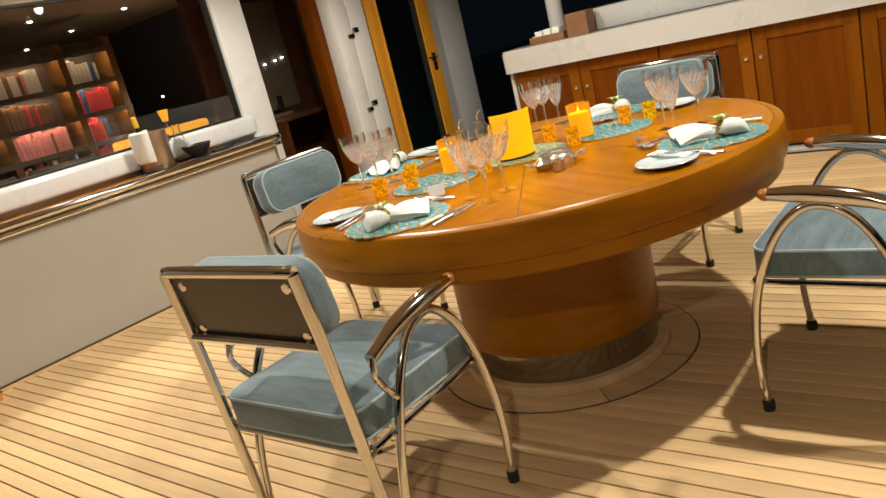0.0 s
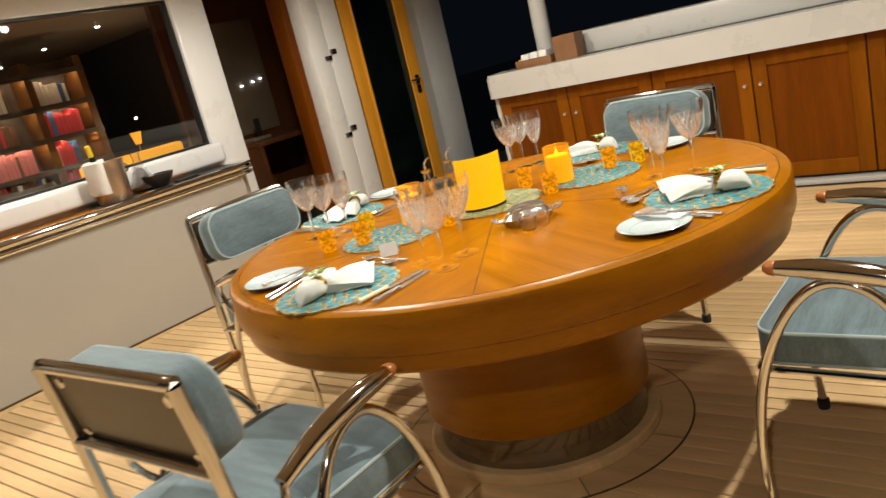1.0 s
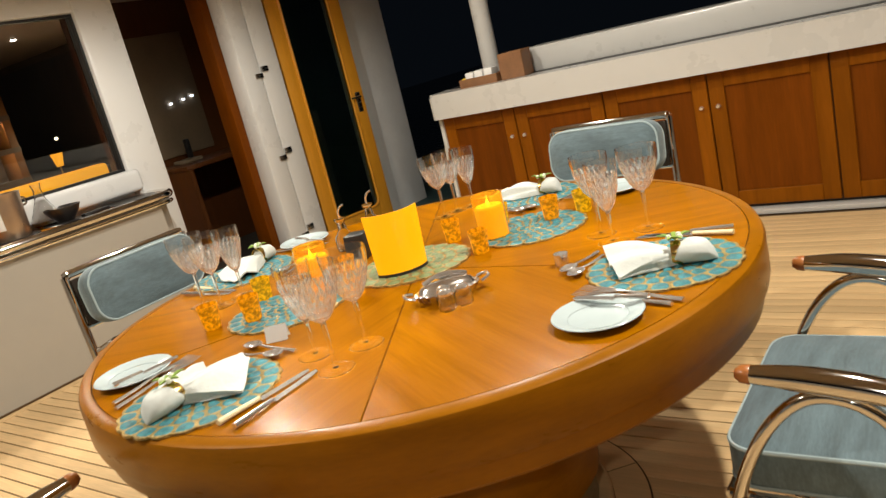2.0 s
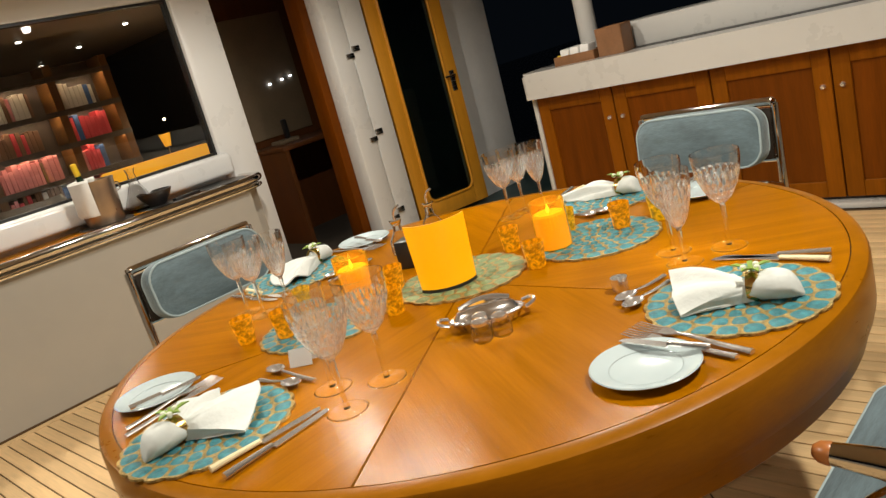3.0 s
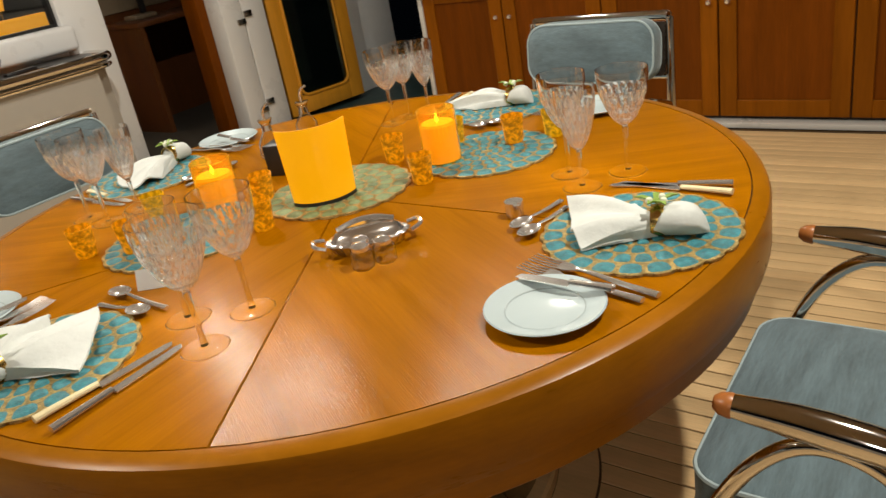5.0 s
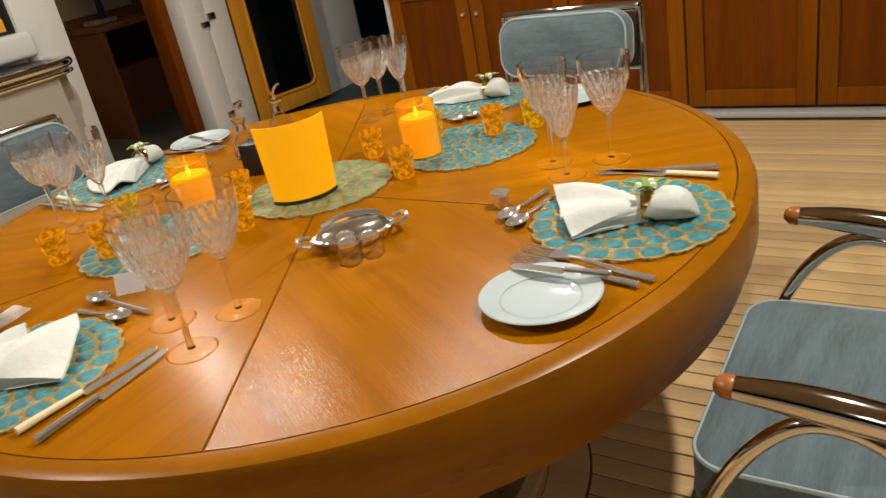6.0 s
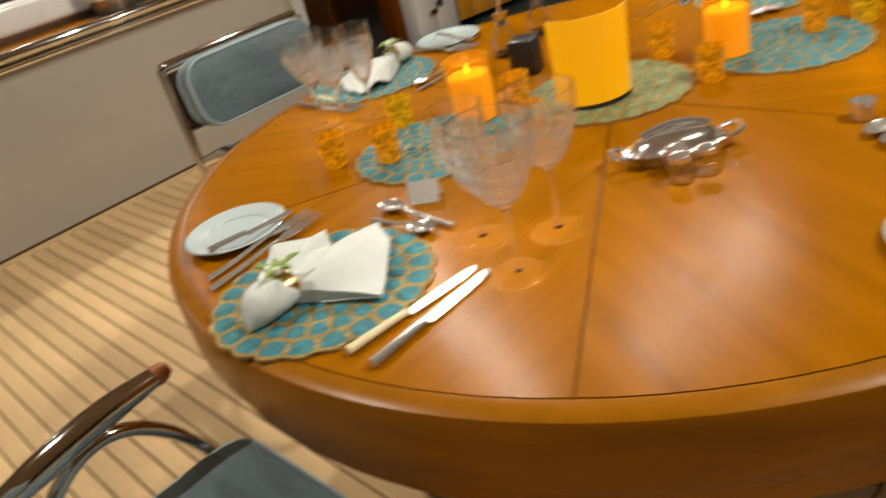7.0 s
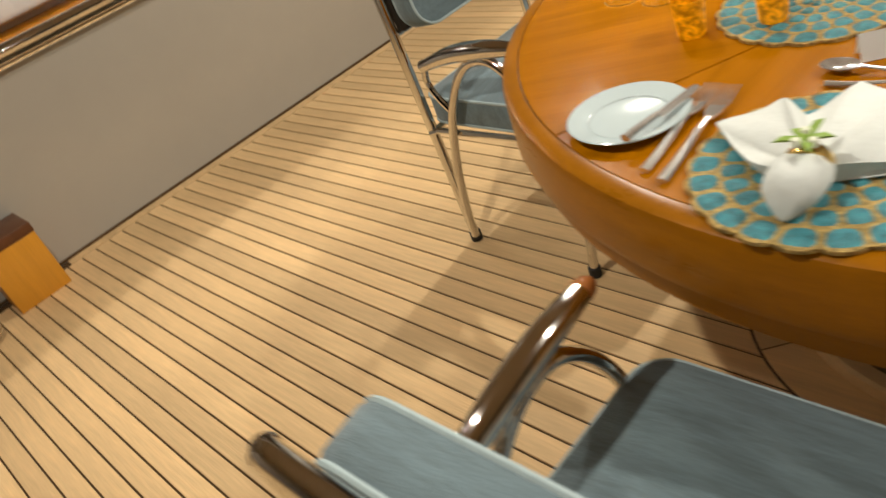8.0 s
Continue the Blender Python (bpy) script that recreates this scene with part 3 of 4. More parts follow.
towel = lathe([(0.112, 0.06), (0.122, 0.08), (0.124, 0.2), (0.122, 0.25), (0.108, 0.262), (0.096, 0.25), (0.094, 0.2)], 24, (0, 0, 0), radians(150), radians(330), wave=lambda a, z: 0.05 * math.sin(7 * a + 30 * z))
single("towel", towel, TOWEL, "white towel draped over the ice bucket", "towel", pose(-3.1, 0.43, 0.840))
wine = thing("wine_bottle", "dark wine bottle with yellow foil leaning in the bucket", "bottle", pose(-3.12, 0.40, 0.862, 6, 4, 0))
part("glass", lathe([(0, 0), (0.037, 0), (0.038, 0.01), (0.038, 0.19), (0.03, 0.22), (0.015, 0.25), (0.015, 0.28), (0, 0.28)], 20), BOTTLE, wine)
part("foil", lathe([(0.0155, 0.27), (0.0165, 0.275), (0.0165, 0.335), (0.012, 0.34), (0, 0.34)], 16), YELLOW, wine, "yellow foil")
for my_, mr in ((0.43, 0.15), (0.76, 0.14), (1.16, 0.17)):
    single("round_mat", lathe([(0, 0.006), (mr - 0.004, 0.006), (mr, 0.003), (mr, 0), (0, 0)], 36, (-3.11, my_, 0.834)), BOWL, "flat dark round mat on the bar ledge", "mat", group="bar mats")
bowl = lathe([(0, 0), (0.045, 0), (0.05, 0.006), (0.085, 0.05), (0.102, 0.085), (0.096, 0.085), (0.078, 0.05), (0.04, 0.012), (0, 0.012)], 28)
single("bowl", bowl, BOWL, "small black bowl on a dark mat", "bowl", pose(-3.1, 0.745, 0.840))
single("black_tongs", box(-0.02, 0.02, -0.09, 0.09, 0, 0.02, 0.006), BLACK, "flat black case beside the bowl", "case", pose(-3.04, 0.90, 0.834, 0, 0, 8))
decanter = lathe([(0, 0), (0.05, 0), (0.085, 0.02), (0.09, 0.04), (0.06, 0.1), (0.03, 0.16), (0.022, 0.22), (0.03, 0.25), (0.027, 0.25), (0.019, 0.22), (0.027, 0.16), (0.057, 0.1), (0.087, 0.04), (0.08, 0.022), (0, 0.008)], 28)
single("decanter", decanter, CRYSTAL, "clear glass decanter with a wide foot", "decanter", pose(-3.17, 0.68, 0.834))
block = thing("wall_box", "orange teak box with dark lid against the bulkhead", "box", pose(-2.885, -1.146, 0))
part("body", box(-0.085, 0.105, -0.1, 0.11, 0.0, 0.25, 0.004), DOOR_WOOD, block)
part("lid", box(-0.088, 0.108, -0.103, 0.113, 0.25, 0.29, 0.004), RED_WOOD, block)
single("floor_drain", lathe([(0, 0.01), (0.05, 0.01), (0.07, 0.03), (0.075, 0.06), (0.06, 0.075), (0, 0.075)], 20, (-2.72, -1.40, 0)), BRUSHED, "round steel fitting beside the teak box", "fitting")

# ---- deckhead lights ----
for lx, ly in DOWNLIGHTS:
    fitting = thing("ceiling_light", "round recessed deckhead downlight with steel bezel", "ceiling light", pose(lx, ly, CEIL), group="deckhead downlights")
    part("bezel", lathe([(0.045, 0), (0.045, -0.012), (0.06, -0.012), (0.068, 0)], 24), CHROME, fitting)
    part("diffuser", lathe([(0, -0.004), (0.044, -0.004)], 20), LAMP_DISC, fitting)

# ---- the round table ----
TOP = 0.755
SIZE = 0.943
table = thing("dining_table", "large round varnished teak table with six inlaid sectors and drum pedestal", "table", pose(0.0, -0.002, 0) @ Matrix.Diagonal((SIZE, SIZE, 1, 1)))
for k in range(6):
    a0, a1 = radians(-30) + 0.0012, radians(30) - 0.0012
    sector = [(0.002, 0)] + [(0.8645 * math.cos(a0 + (a1 - a0) * i / 20), 0.8645 * math.sin(a0 + (a1 - a0) * i / 20)) for i in range(21)]
    piece = part("sector", prism(sector, TOP - 0.02, TOP, 0.0012), TABLE_WOOD, table)
    piece.rotation_euler = (0, 0, radians(60 * k + 30))
part("underlay", lathe([(0, TOP - 0.02), (0.867, TOP - 0.02), (0.867, TOP - 0.004), (0, TOP - 0.004)], 72), DARK_LINE, table, "dark inlay joints")
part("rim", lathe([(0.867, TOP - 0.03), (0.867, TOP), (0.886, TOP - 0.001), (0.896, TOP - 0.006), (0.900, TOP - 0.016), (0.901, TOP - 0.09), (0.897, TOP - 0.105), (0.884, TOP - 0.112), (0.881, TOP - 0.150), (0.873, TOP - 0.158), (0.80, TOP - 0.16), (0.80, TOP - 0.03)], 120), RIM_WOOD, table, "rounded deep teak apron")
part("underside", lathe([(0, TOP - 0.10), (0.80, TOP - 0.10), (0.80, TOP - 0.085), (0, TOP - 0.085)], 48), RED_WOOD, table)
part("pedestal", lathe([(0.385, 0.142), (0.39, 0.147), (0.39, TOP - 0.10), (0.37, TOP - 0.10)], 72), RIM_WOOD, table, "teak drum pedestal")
part("steel_band", lathe([(0.35, 0.02), (0.368, 0.02), (0.368, 0.147), (0.35, 0.147)], 72), KICK_STEEL, table, "polished steel band at the foot")
part("foot_ring", lathe([(0.34, 0.0), (0.405, 0.0), (0.41, 0.006), (0.408, 0.03), (0.40, 0.036), (0.369, 0.036)], 72), TEAK_DECK, table, "bare teak foot ring")
base_ring = thing("deck_ring", "round teak deck ring inlaid beneath the table", "floor", Matrix.Diagonal((SIZE, SIZE, 1, 1)), kind="structure")
for k in range(8):
    part("segment", lathe([(0.41, 0.0), (0.41, 0.004), (0.512, 0.004), (0.512, 0.0)], 10, (0, 0, 0), radians(45 * k) + 0.004, radians(45 * (k + 1)) - 0.004), TEAK_DECK, base_ring)
part("joint", lathe([(0.40, 0.0022), (0.518, 0.0022), (0.518, 0.0)], 72), CAULK, base_ring)


# ---- chairs ----
def dining_chair(m):
    c = thing("dining_chair", "chromed tube armchair with blue-grey velour seat and back", "chair", m, group="chairs round the table")
    for s in (-1, 1):
        rear = part("rear_post", tube([(0.244 * s, -0.288, 0.844), (0.249 * s, -0.264, 0.62), (0.252 * s, -0.242, 0.3), (0.256 * s, -0.222, 0.02)], 0.0145, 12, 6), CHROME, c)
        part("foot_cap", lathe([(0, 0), (0.017, 0), (0.018, 0.004), (0.018, 0.03), (0.015, 0.034), (0, 0.034)], 14, (0.256 * s, -0.221, 0)), RUBBER, rear, "black rubber foot")
        front = part("arch_leg", tube([(0.270 * s, 0.225, 0.02), (0.270 * s, 0.236, 0.18), (0.269 * s, 0.215, 0.36), (0.268 * s, 0.16, 0.51), (0.264 * s, 0.09, 0.595), (0.264 * s, 0.02, 0.608), (0.265 * s, -0.05, 0.565), (0.27 * s, -0.12, 0.45), (0.270 * s, -0.175, 0.28), (0.271 * s, -0.20, 0.12), (0.270 * s, -0.204, 0.03)], 0.0125, 12, 6), CHROME, c)
        part("foot_cap", lathe([(0, 0), (0.016, 0), (0.017, 0.004), (0.017, 0.03), (0.013, 0.034), (0, 0.034)], 14, (0.270 * s, 0.225, 0)), RUBBER, front, "black rubber foot")
        arm = part("armrest", tube([(0.267 * s, 0.155, 0.646), (0.267 * s, 0.06, 0.641), (0.266 * s, -0.06, 0.622), (0.27 * s, -0.17, 0.588)], lambda t: 0.0165 + 0.0075 * math.sin(math.pi * min(1, t * 1.1)) , 14, 6), CHROME, c)
        tip = lathe([(0, 0.024), (0.009, 0.022), (0.0155, 0.013), (0.0175, 0.0), (0.016, -0.004), (0, -0.004)], 16)
        bmesh.ops.transform(tip, matrix=pose(0.267 * s, 0.158, 0.646, -87), verts=tip.verts)
        part("arm_tip", tip, ARM_TIP, arm, "rounded teak tip")
        part("stay", tube([(0.27 * s, -0.165, 0.585), (0.272 * s, -0.172, 0.545), (0.272 * s, -0.15, 0.50), (0.27 * s, -0.118, 0.46)], 0.009, 10, 5), CHROME, c)
        part("seat_rail", tube([(0.25 * s, 0.225, 0.393), (0.252 * s, 0.0, 0.388), (0.255 * s, -0.22, 0.382)], 0.009, 8, 4), CHROME, c)
        part("bracket", tube([(0.255 * s, -0.215, 0.382), (0.263 * s, -0.247, 0.375)], 0.008, 8, 1), CHROME, c)
    part("front_rail", tube([(-0.255, 0.226, 0.391), (0.255, 0.226, 0.391)], 0.008, 8, 1), CHROME, c)
    part("rear_rail", tube([(-0.262, -0.238, 0.38), (0.262, -0.238, 0.38)], 0.009, 8, 1), CHROME, c)
    pad = cushion(0.49, 0.49, 0.085, 0.06, 0.024, 0.012)
    bmesh.ops.transform(pad, matrix=pose(0, -0.012, 0.400), verts=pad.verts)
    seat = part("seat", pad, FABRIC, c)
    for z in (0.404, 0.478):
        p = loop(0.485, 0.485, 0.055, z, 0.0042)
        bmesh.ops.transform(p, matrix=pose(0, -0.012, 0), verts=p.verts)
        part("piping", p, PIPING, seat, "pale piping")
    tilt = pose(0, -0.269, 0.746, 90 + 8)
    back = cushion(0.455, 0.2, 0.076, 0.065, 0.012, 0.014)
    bmesh.ops.transform(back, matrix=tilt @ pose(0, 0, -0.012) @ pose(0, 0, 0, 180), verts=back.verts)
    rest = part("backrest", back, FABRIC, c)
    for off in (-0.016, -0.083):
        p = loop(0.447, 0.192, 0.063, off, 0.004)
        bmesh.ops.transform(p, matrix=tilt, verts=p.verts)
        part("piping", p, PIPING, rest, "pale piping")
    board = prism(rounded_outline(0.47, 0.17, 0.012), -0.012, 0.002)
    bmesh.ops.transform(board, matrix=tilt, verts=board.verts)
    panel = part("back_board", board, BACKBOARD, c, "dark wood back board")
    for x in (-0.197, 0.197):
        for y in (-0.062, 0.062):
            d = lathe([(0, 0.004), (0.012, 0.003), (0.014, 0)], 14, (x, y, 0.002))
            bmesh.ops.transform(d, matrix=tilt, verts=d.verts)
            part("disc", d, CHROME, panel, "round chrome cap")
    part("top_rail", tube([(-0.242, -0.284, 0.846), (-0.19, -0.289, 0.849), (0.19, -0.289, 0.849), (0.242, -0.284, 0.846)], 0.0155, 12, 5), CHROME, c)
    part("lower_rail", tube([(-0.247, -0.268, 0.662), (0.247, -0.268, 0.662)], 0.012, 10, 1), CHROME, c)
    return c


first = dining_chair(pose(0.002, -1.038, 0, 0, 0, 1))
copy_thing(first, pose(1.042, -0.003, 0, 0, 0, 91))
copy_thing(first, pose(-0.004, 1.058, 0, 0, 0, 180))
copy_thing(first, pose(-1.05, 0.012, 0, 0, 0, 270))


# ---- table setting ----
def placemat(name, label, x, y, radius, turn, petal_mat):
    m = thing(name, label, "placemat", pose(x, y, TOP, 0, 0, turn), group="beaded mats")
    n = 22
    outline = []
    for i in range(n * 8):
        a = 2 * math.pi * i / (n * 8)
        r = radius * (0.955 + 0.045 * abs(math.cos(a * n / 2)) ** 0.6)
        outline.append((r * math.cos(a), r * math.sin(a)))
    part("base", prism(outline, 0.0005, 0.005, 0.0015), GOLD_BEADS, m, "gold beaded ground")
    bm = bmesh.new()
    for ring, (rr, count, lw, ll) in enumerate(((0.862, 22, 0.104, 0.100), (0.655, 22, 0.078, 0.088), (0.468, 18, 0.066, 0.080), (0.295, 13, 0.058, 0.070), (0.135, 8, 0.042, 0.054))):
        for i in range(count):
            a = 2 * math.pi * (i + 0.5 * (ring % 2)) / count
            c = Vector((rr * radius * math.cos(a), rr * radius * math.sin(a), 0))
            u, v = Vector((math.cos(a), math.sin(a), 0)), Vector((-math.sin(a), math.cos(a), 0))
            top = bm.verts.new(c + Vector((0, 0, 0.0082)))
            mid, low = [], []
            for k in range(10):
                b = 2 * math.pi * k / 10
                e = u * (ll * radius * math.copysign(abs(math.cos(b)) ** 0.62, math.cos(b))) + v * (lw * radius * math.copysign(abs(math.sin(b)) ** 0.62, math.sin(b)) * (1 + 0.22 * math.cos(b)))
                mid.append(bm.verts.new(c + e * 0.7 + Vector((0, 0, 0.0076))))
                low.append(bm.verts.new(c + e + Vector((0, 0, 0.0048))))
            for k in range(10):
                j = (k + 1) % 10
                bm.faces.new((top, mid[k], mid[j]))
                bm.faces.new((mid[k], low[k], low[j], mid[j]))
    part("petals", bm, petal_mat, m, "beaded petals")
    return m


SEATS = [(-0.027, -0.692, 0), (0.672, -0.018, 90), (0.0, 0.645, 180), (-0.70, 0.002, 270)]
for x, y, a in SEATS:
    placemat("placemat", "round scalloped placemat of teal and gold beads", x, y, 0.162, a, TEAL)
placemat("centre_mat", "round scalloped teal and gold beaded mat, tinted olive as if by the lamp", -0.034, 0.026, 0.163, 10, LAMP_TINTED_TEAL)
placemat("side_mat", "round scalloped pale teal beaded mat under candles", 0.184, 0.297, 0.16, 5, TEAL)
placemat("side_mat", "round scalloped pale teal beaded mat under candles", -0.212, -0.272, 0.155, 5, TEAL)


def plate(x, y):
    p = thing("side_plate", "white china side plate with fine platinum band", "plate", pose(x, y, TOP), group="side plates")
    part("china", lathe([(0, 0.002), (0.045, 0.002), (0.05, 0.0), (0.055, 0.003), (0.084, 0.013), (0.086, 0.015), (0.084, 0.0165), (0.058, 0.008), (0.053, 0.006), (0, 0.006)], 48), CHINA, p)
    part("band", lathe([(0.0555, 0.0076), (0.056, 0.0083), (0.0565, 0.0083), (0.057, 0.0086)], 48), CHINA_LINE, p)


for x, y in ((-0.319, -0.651), (0.646, -0.299), (0.30, 0.64), (-0.70, 0.283)):
    plate(x, y)


def wine_glass(x, y, h=0.207, bowl=0.05, foot=0.036, kind_="goblet"):
    s = h / 0.207
    if kind_ == "flute":
        outer = [(0.006, 0.08), (0.012, 0.088), (0.018, 0.1), (0.0255, 0.121), (0.032, 0.149), (0.0355, 0.175), (0.0368, 0.192), (0.0365, 0.207)]
    else:
        outer = [(0.006, 0.097), (0.014, 0.102), (0.023, 0.112), (0.032, 0.128), (0.0405, 0.149), (0.0465, 0.171), (0.0498, 0.191), (0.0495, 0.207)]
    k = bowl / 0.05 if kind_ != "flute" else bowl / 0.0365
    outer = [(r * k, z * s) for r, z in outer]
    inner = [(r - 0.0016, z) for r, z in outer[::-1]][:-1] + [(0, outer[0][1] + 0.006)]
    low = outer[-3][1] + 0.001
    flute = lambda a, z: 0.04 * (abs(math.cos(9 * a + 70 * z)) + abs(math.cos(9 * a - 70 * z)) - 1.27) if outer[0][1] - 0.001 < z < low else 0
    names = {"goblet": ("wine_glass", "tall cut-crystal wine goblet standing empty", "wine glass"), "flute": ("champagne_glass", "slim cut-crystal champagne glass standing empty", "champagne glass")}
    n, l, c = names[kind_]
    g = thing(n, l, c, pose(x, y, TOP + 0.0006), group="crystal glasses")
    zb = outer[0][1]
    cut = len(outer) - 2
    part("bowl", lathe(outer[cut - 1:] + inner[:3], 64), CRYSTAL, g, "clear polished rim").visible_shadow = False
    part("cut_bowl", lathe([(0, zb - 0.004), (0.005, zb - 0.003)] + [(p.x, p.y) for p in smooth_line([(r, z, 0) for r, z in outer[:cut]], 4)] + inner[2:], 108, wave=flute), CUT, g, "cut crystal facets", smooth=False).visible_shadow = False
    part("stem", lathe([(0, 0.0058), (0.006, 0.0058), (0.0048, 0.012), (0.0042, 0.03), (0.0042, 0.06), (0.0055, zb - 0.005), (0, zb - 0.0045)], 12), CRYSTAL, g).visible_shadow = False
    part("foot", lathe([(0, 0.0008), (foot * 0.9, 0.0003), (foot - 0.0014, 0.0004), (foot - 0.0014, 0.0022), (foot * 0.93, 0.0022), (0.014, 0.004), (0.006, 0.0056), (0, 0.0057)], 32), FOOT_GLASS, g).visible_shadow = False
    part("foot_rim", lathe([(foot, 0.0002), (foot + 0.0014, 0.0014), (foot, 0.0026), (foot - 0.0012, 0.0014), (foot, 0.0002)], 32), CRYSTAL, g).visible_shadow = False


for x, y, h, b, k in ((0.213, -0.552, 0.212, 0.052, "goblet"), (0.196, -0.441, 0.205, 0.049, "goblet"), (0.107, -0.5, 0.2, 0.037, "flute"),
                      (0.548, 0.237, 0.205, 0.049, "goblet"), (0.438, 0.205, 0.205, 0.047, "goblet"), (0.495, 0.142, 0.197, 0.038, "flute"),
                      (-0.242, 0.492, 0.205, 0.049, "goblet"), (-0.234, 0.554, 0.205, 0.047, "goblet"), (-0.2, 0.605, 0.2, 0.037, "flute"),
                      (-0.58, -0.252, 0.207, 0.05, "goblet"), (-0.497, -0.255, 0.207, 0.048, "goblet"), (-0.49, -0.18, 0.2, 0.037, "flute")):
    wine_glass(x, y, h, b, kind_=k)


def napkin(edge, neck, tail, turn_up=0.0):
    """Linen drawn through a ring at neck: creased flaps fan out to the edge points, a rolled end runs to tail."""
    rp, t = Vector((*neck, 0)), Vector((*tail, 0))
    u = (t - rp).normalized()
    v = Vector((-u.y, u.x, 0))
    corners = [Vector((x, y, 0)) for x, y in edge]
    line = [a.lerp(b, k / 8) for a, b in zip(corners, corners[1:]) for k in range(8)] + corners[-1:]
    cols, rows = len(line), 18
    bm = bmesh.new()
    top, low = [], []
    for i in range(rows):
        s = i / (rows - 1)
        a, b = [], []
        for k, e in enumerate(line):
            w = k / (cols - 1)
            start = rp + v * (0.018 * (1 - 2 * w)) * (1 if (line[0] - rp).dot(v) > 0 else -1)
            p = start.lerp(e, s ** 0.9)
            crease = 1 - 1.6 * abs(math.sin(math.pi * (2.6 * w + 0.15))) ** 0.8 + 0.35 * math.sin(2 * math.pi * (5.3 * w + 0.4 * s))
            side = math.sin(math.pi * w) ** 0.6
            z = 0.024 * (1 - s) ** 0.8 * (0.35 + 0.65 * side) + side * (0.012 * math.sin(math.pi * min(1, s * 1.05)) + 0.008 * s) + 0.0085 * crease * min(1, 2.5 * s) + 0.012
            z += turn_up * s ** 3 * (0.5 + 0.5 * math.cos(2 * math.pi * 1.5 * w))
            a.append(bm.verts.new((p.x, p.y, TOP + z)))
            b.append(bm.verts.new((p.x, p.y, TOP + max(0.0085, z - 0.004 - 0.022 * (1 - s)))))
        top.append(a)
        low.append(b)
    for g, flip in ((top, False), (low, True)):
        for i in range(rows - 1):
            for k in range(cols - 1):
                q = (g[i][k], g[i][k + 1], g[i + 1][k + 1], g[i + 1][k])
                bm.faces.new(q[::-1] if flip else q)
    border = [(i, 0) for i in range(rows)] + [(rows - 1, k) for k in range(1, cols)] + [(i, cols - 1) for i in range(rows - 2, -1, -1)] + [(0, k) for k in range(cols - 2, 0, -1)]
    for (i, k), (j, h) in zip(border, border[1:] + border[:1]):
        bm.faces.new((top[i][k], top[j][h], low[j][h], low[i][k]))
    length = (t - rp).length
    roll = bmesh.new()
    rings = []
    for i in range(15):
        q = i / 14
        w = 0.017 + 0.016 * math.sin(math.pi * min(1, 0.12 + q * 0.83)) ** 0.8
        w *= math.sqrt(max(0.02, 1 - max(0, (q - 0.72) / 0.28) ** 2))
        c = rp + u * (length * q - 0.008)
        rings.append([roll.verts.new((c.x + v.x * w * math.cos(g), c.y + v.y * w * math.cos(g), TOP + 0.008 + w * 0.72 * (1 + math.sin(g)) + 0.0016 * math.cos(5 * g + 3 * q))) for g in (2 * math.pi * k / 20 for k in range(20))])
    for p, q in zip(rings, rings[1:]):
        for k in range(20):
            roll.faces.new((p[k], p[(k + 1) % 20], q[(k + 1) % 20], q[k]))
    roll.faces.new(rings[0][::-1])
    roll.faces.new(rings[-1])
    join(bm, roll)
    single("napkin", bm, NAPKIN, "folded ivory linen napkin drawn through a ring on the placemat", "napkin", group="linen napkins")
    ang = math.degrees(math.atan2(u.y, u.x))
    ring = thing("napkin_ring", "gold napkin ring with small green leaves", "napkin ring", pose(rp.x, rp.y, TOP + 0.029, 0, 0, ang) @ Matrix.Scale(1.12, 4), group="napkin rings")
    band = lathe([(0.0205, -0.009), (0.0225, -0.009), (0.0235, 0), (0.0225, 0.009), (0.0205, 0.009), (0.02, 0)], 28)
    bmesh.ops.transform(band, matrix=pose(0, 0, 0, 0, 90, 0), verts=band.verts)
    part("band", band, GOLD, ring)
    for k, (la, ll) in enumerate(((25, 0.032), (100, 0.026), (170, 0.034), (235, 0.022), (300, 0.03))):
        leaf = bmesh.new()
        pts = [(0, 0, 0.0), (ll * 0.3, 0.0045, 0.006), (ll * 0.7, 0.004, 0.007), (ll, 0, 0.003), (ll * 0.7, -0.004, 0.007), (ll * 0.3, -0.0045, 0.006)]
        vs = [leaf.verts.new(p) for p in pts]
        leaf.faces.new(vs)
        ext = bmesh.ops.extrude_face_region(leaf, geom=leaf.faces[:])
        for g in ext["geom"]:
            if isinstance(g, bmesh.types.BMVert):
                g.co.z += 0.0012
        bmesh.ops.transform(leaf, matrix=pose(0, 0, 0.024, 0, -10, la), verts=leaf.verts)
        part("leaf", leaf, LEAF, ring, "small green leaf")
        if k % 2 == 0:
            bud = lathe([(0, -0.005), (0.004, -0.003), (0.0055, 0.001), (0.004, 0.005), (0, 0.007)], 10)
            bmesh.ops.transform(bud, matrix=pose(0.011 * math.cos(radians(la + 30)), 0.011 * math.sin(radians(la + 30)), 0.03), verts=bud.verts)
            part("bud", bud, PETAL, ring, "pale flower bud")


napkin([(0.64, 0.045), (0.57, 0.055), (0.517, 0.036), (0.56, -0.035), (0.585, -0.09), (0.621, -0.128), (0.66, -0.085)], (0.708, -0.028), (0.79, -0.005), 0.006)
napkin([(-0.10, -0.745), (-0.178, -0.668), (-0.13, -0.60), (-0.085, -0.625), (-0.049, -0.557), (0.03, -0.60), (0.092, -0.682), (0.035, -0.70)], (-0.035, -0.742), (-0.03, -0.822), 0.014)
napkin([(-0.01, 0.745), (-0.09, 0.72), (-0.13, 0.66), (-0.125, 0.597), (-0.04, 0.60)], (0.045, 0.662), (0.11, 0.675))
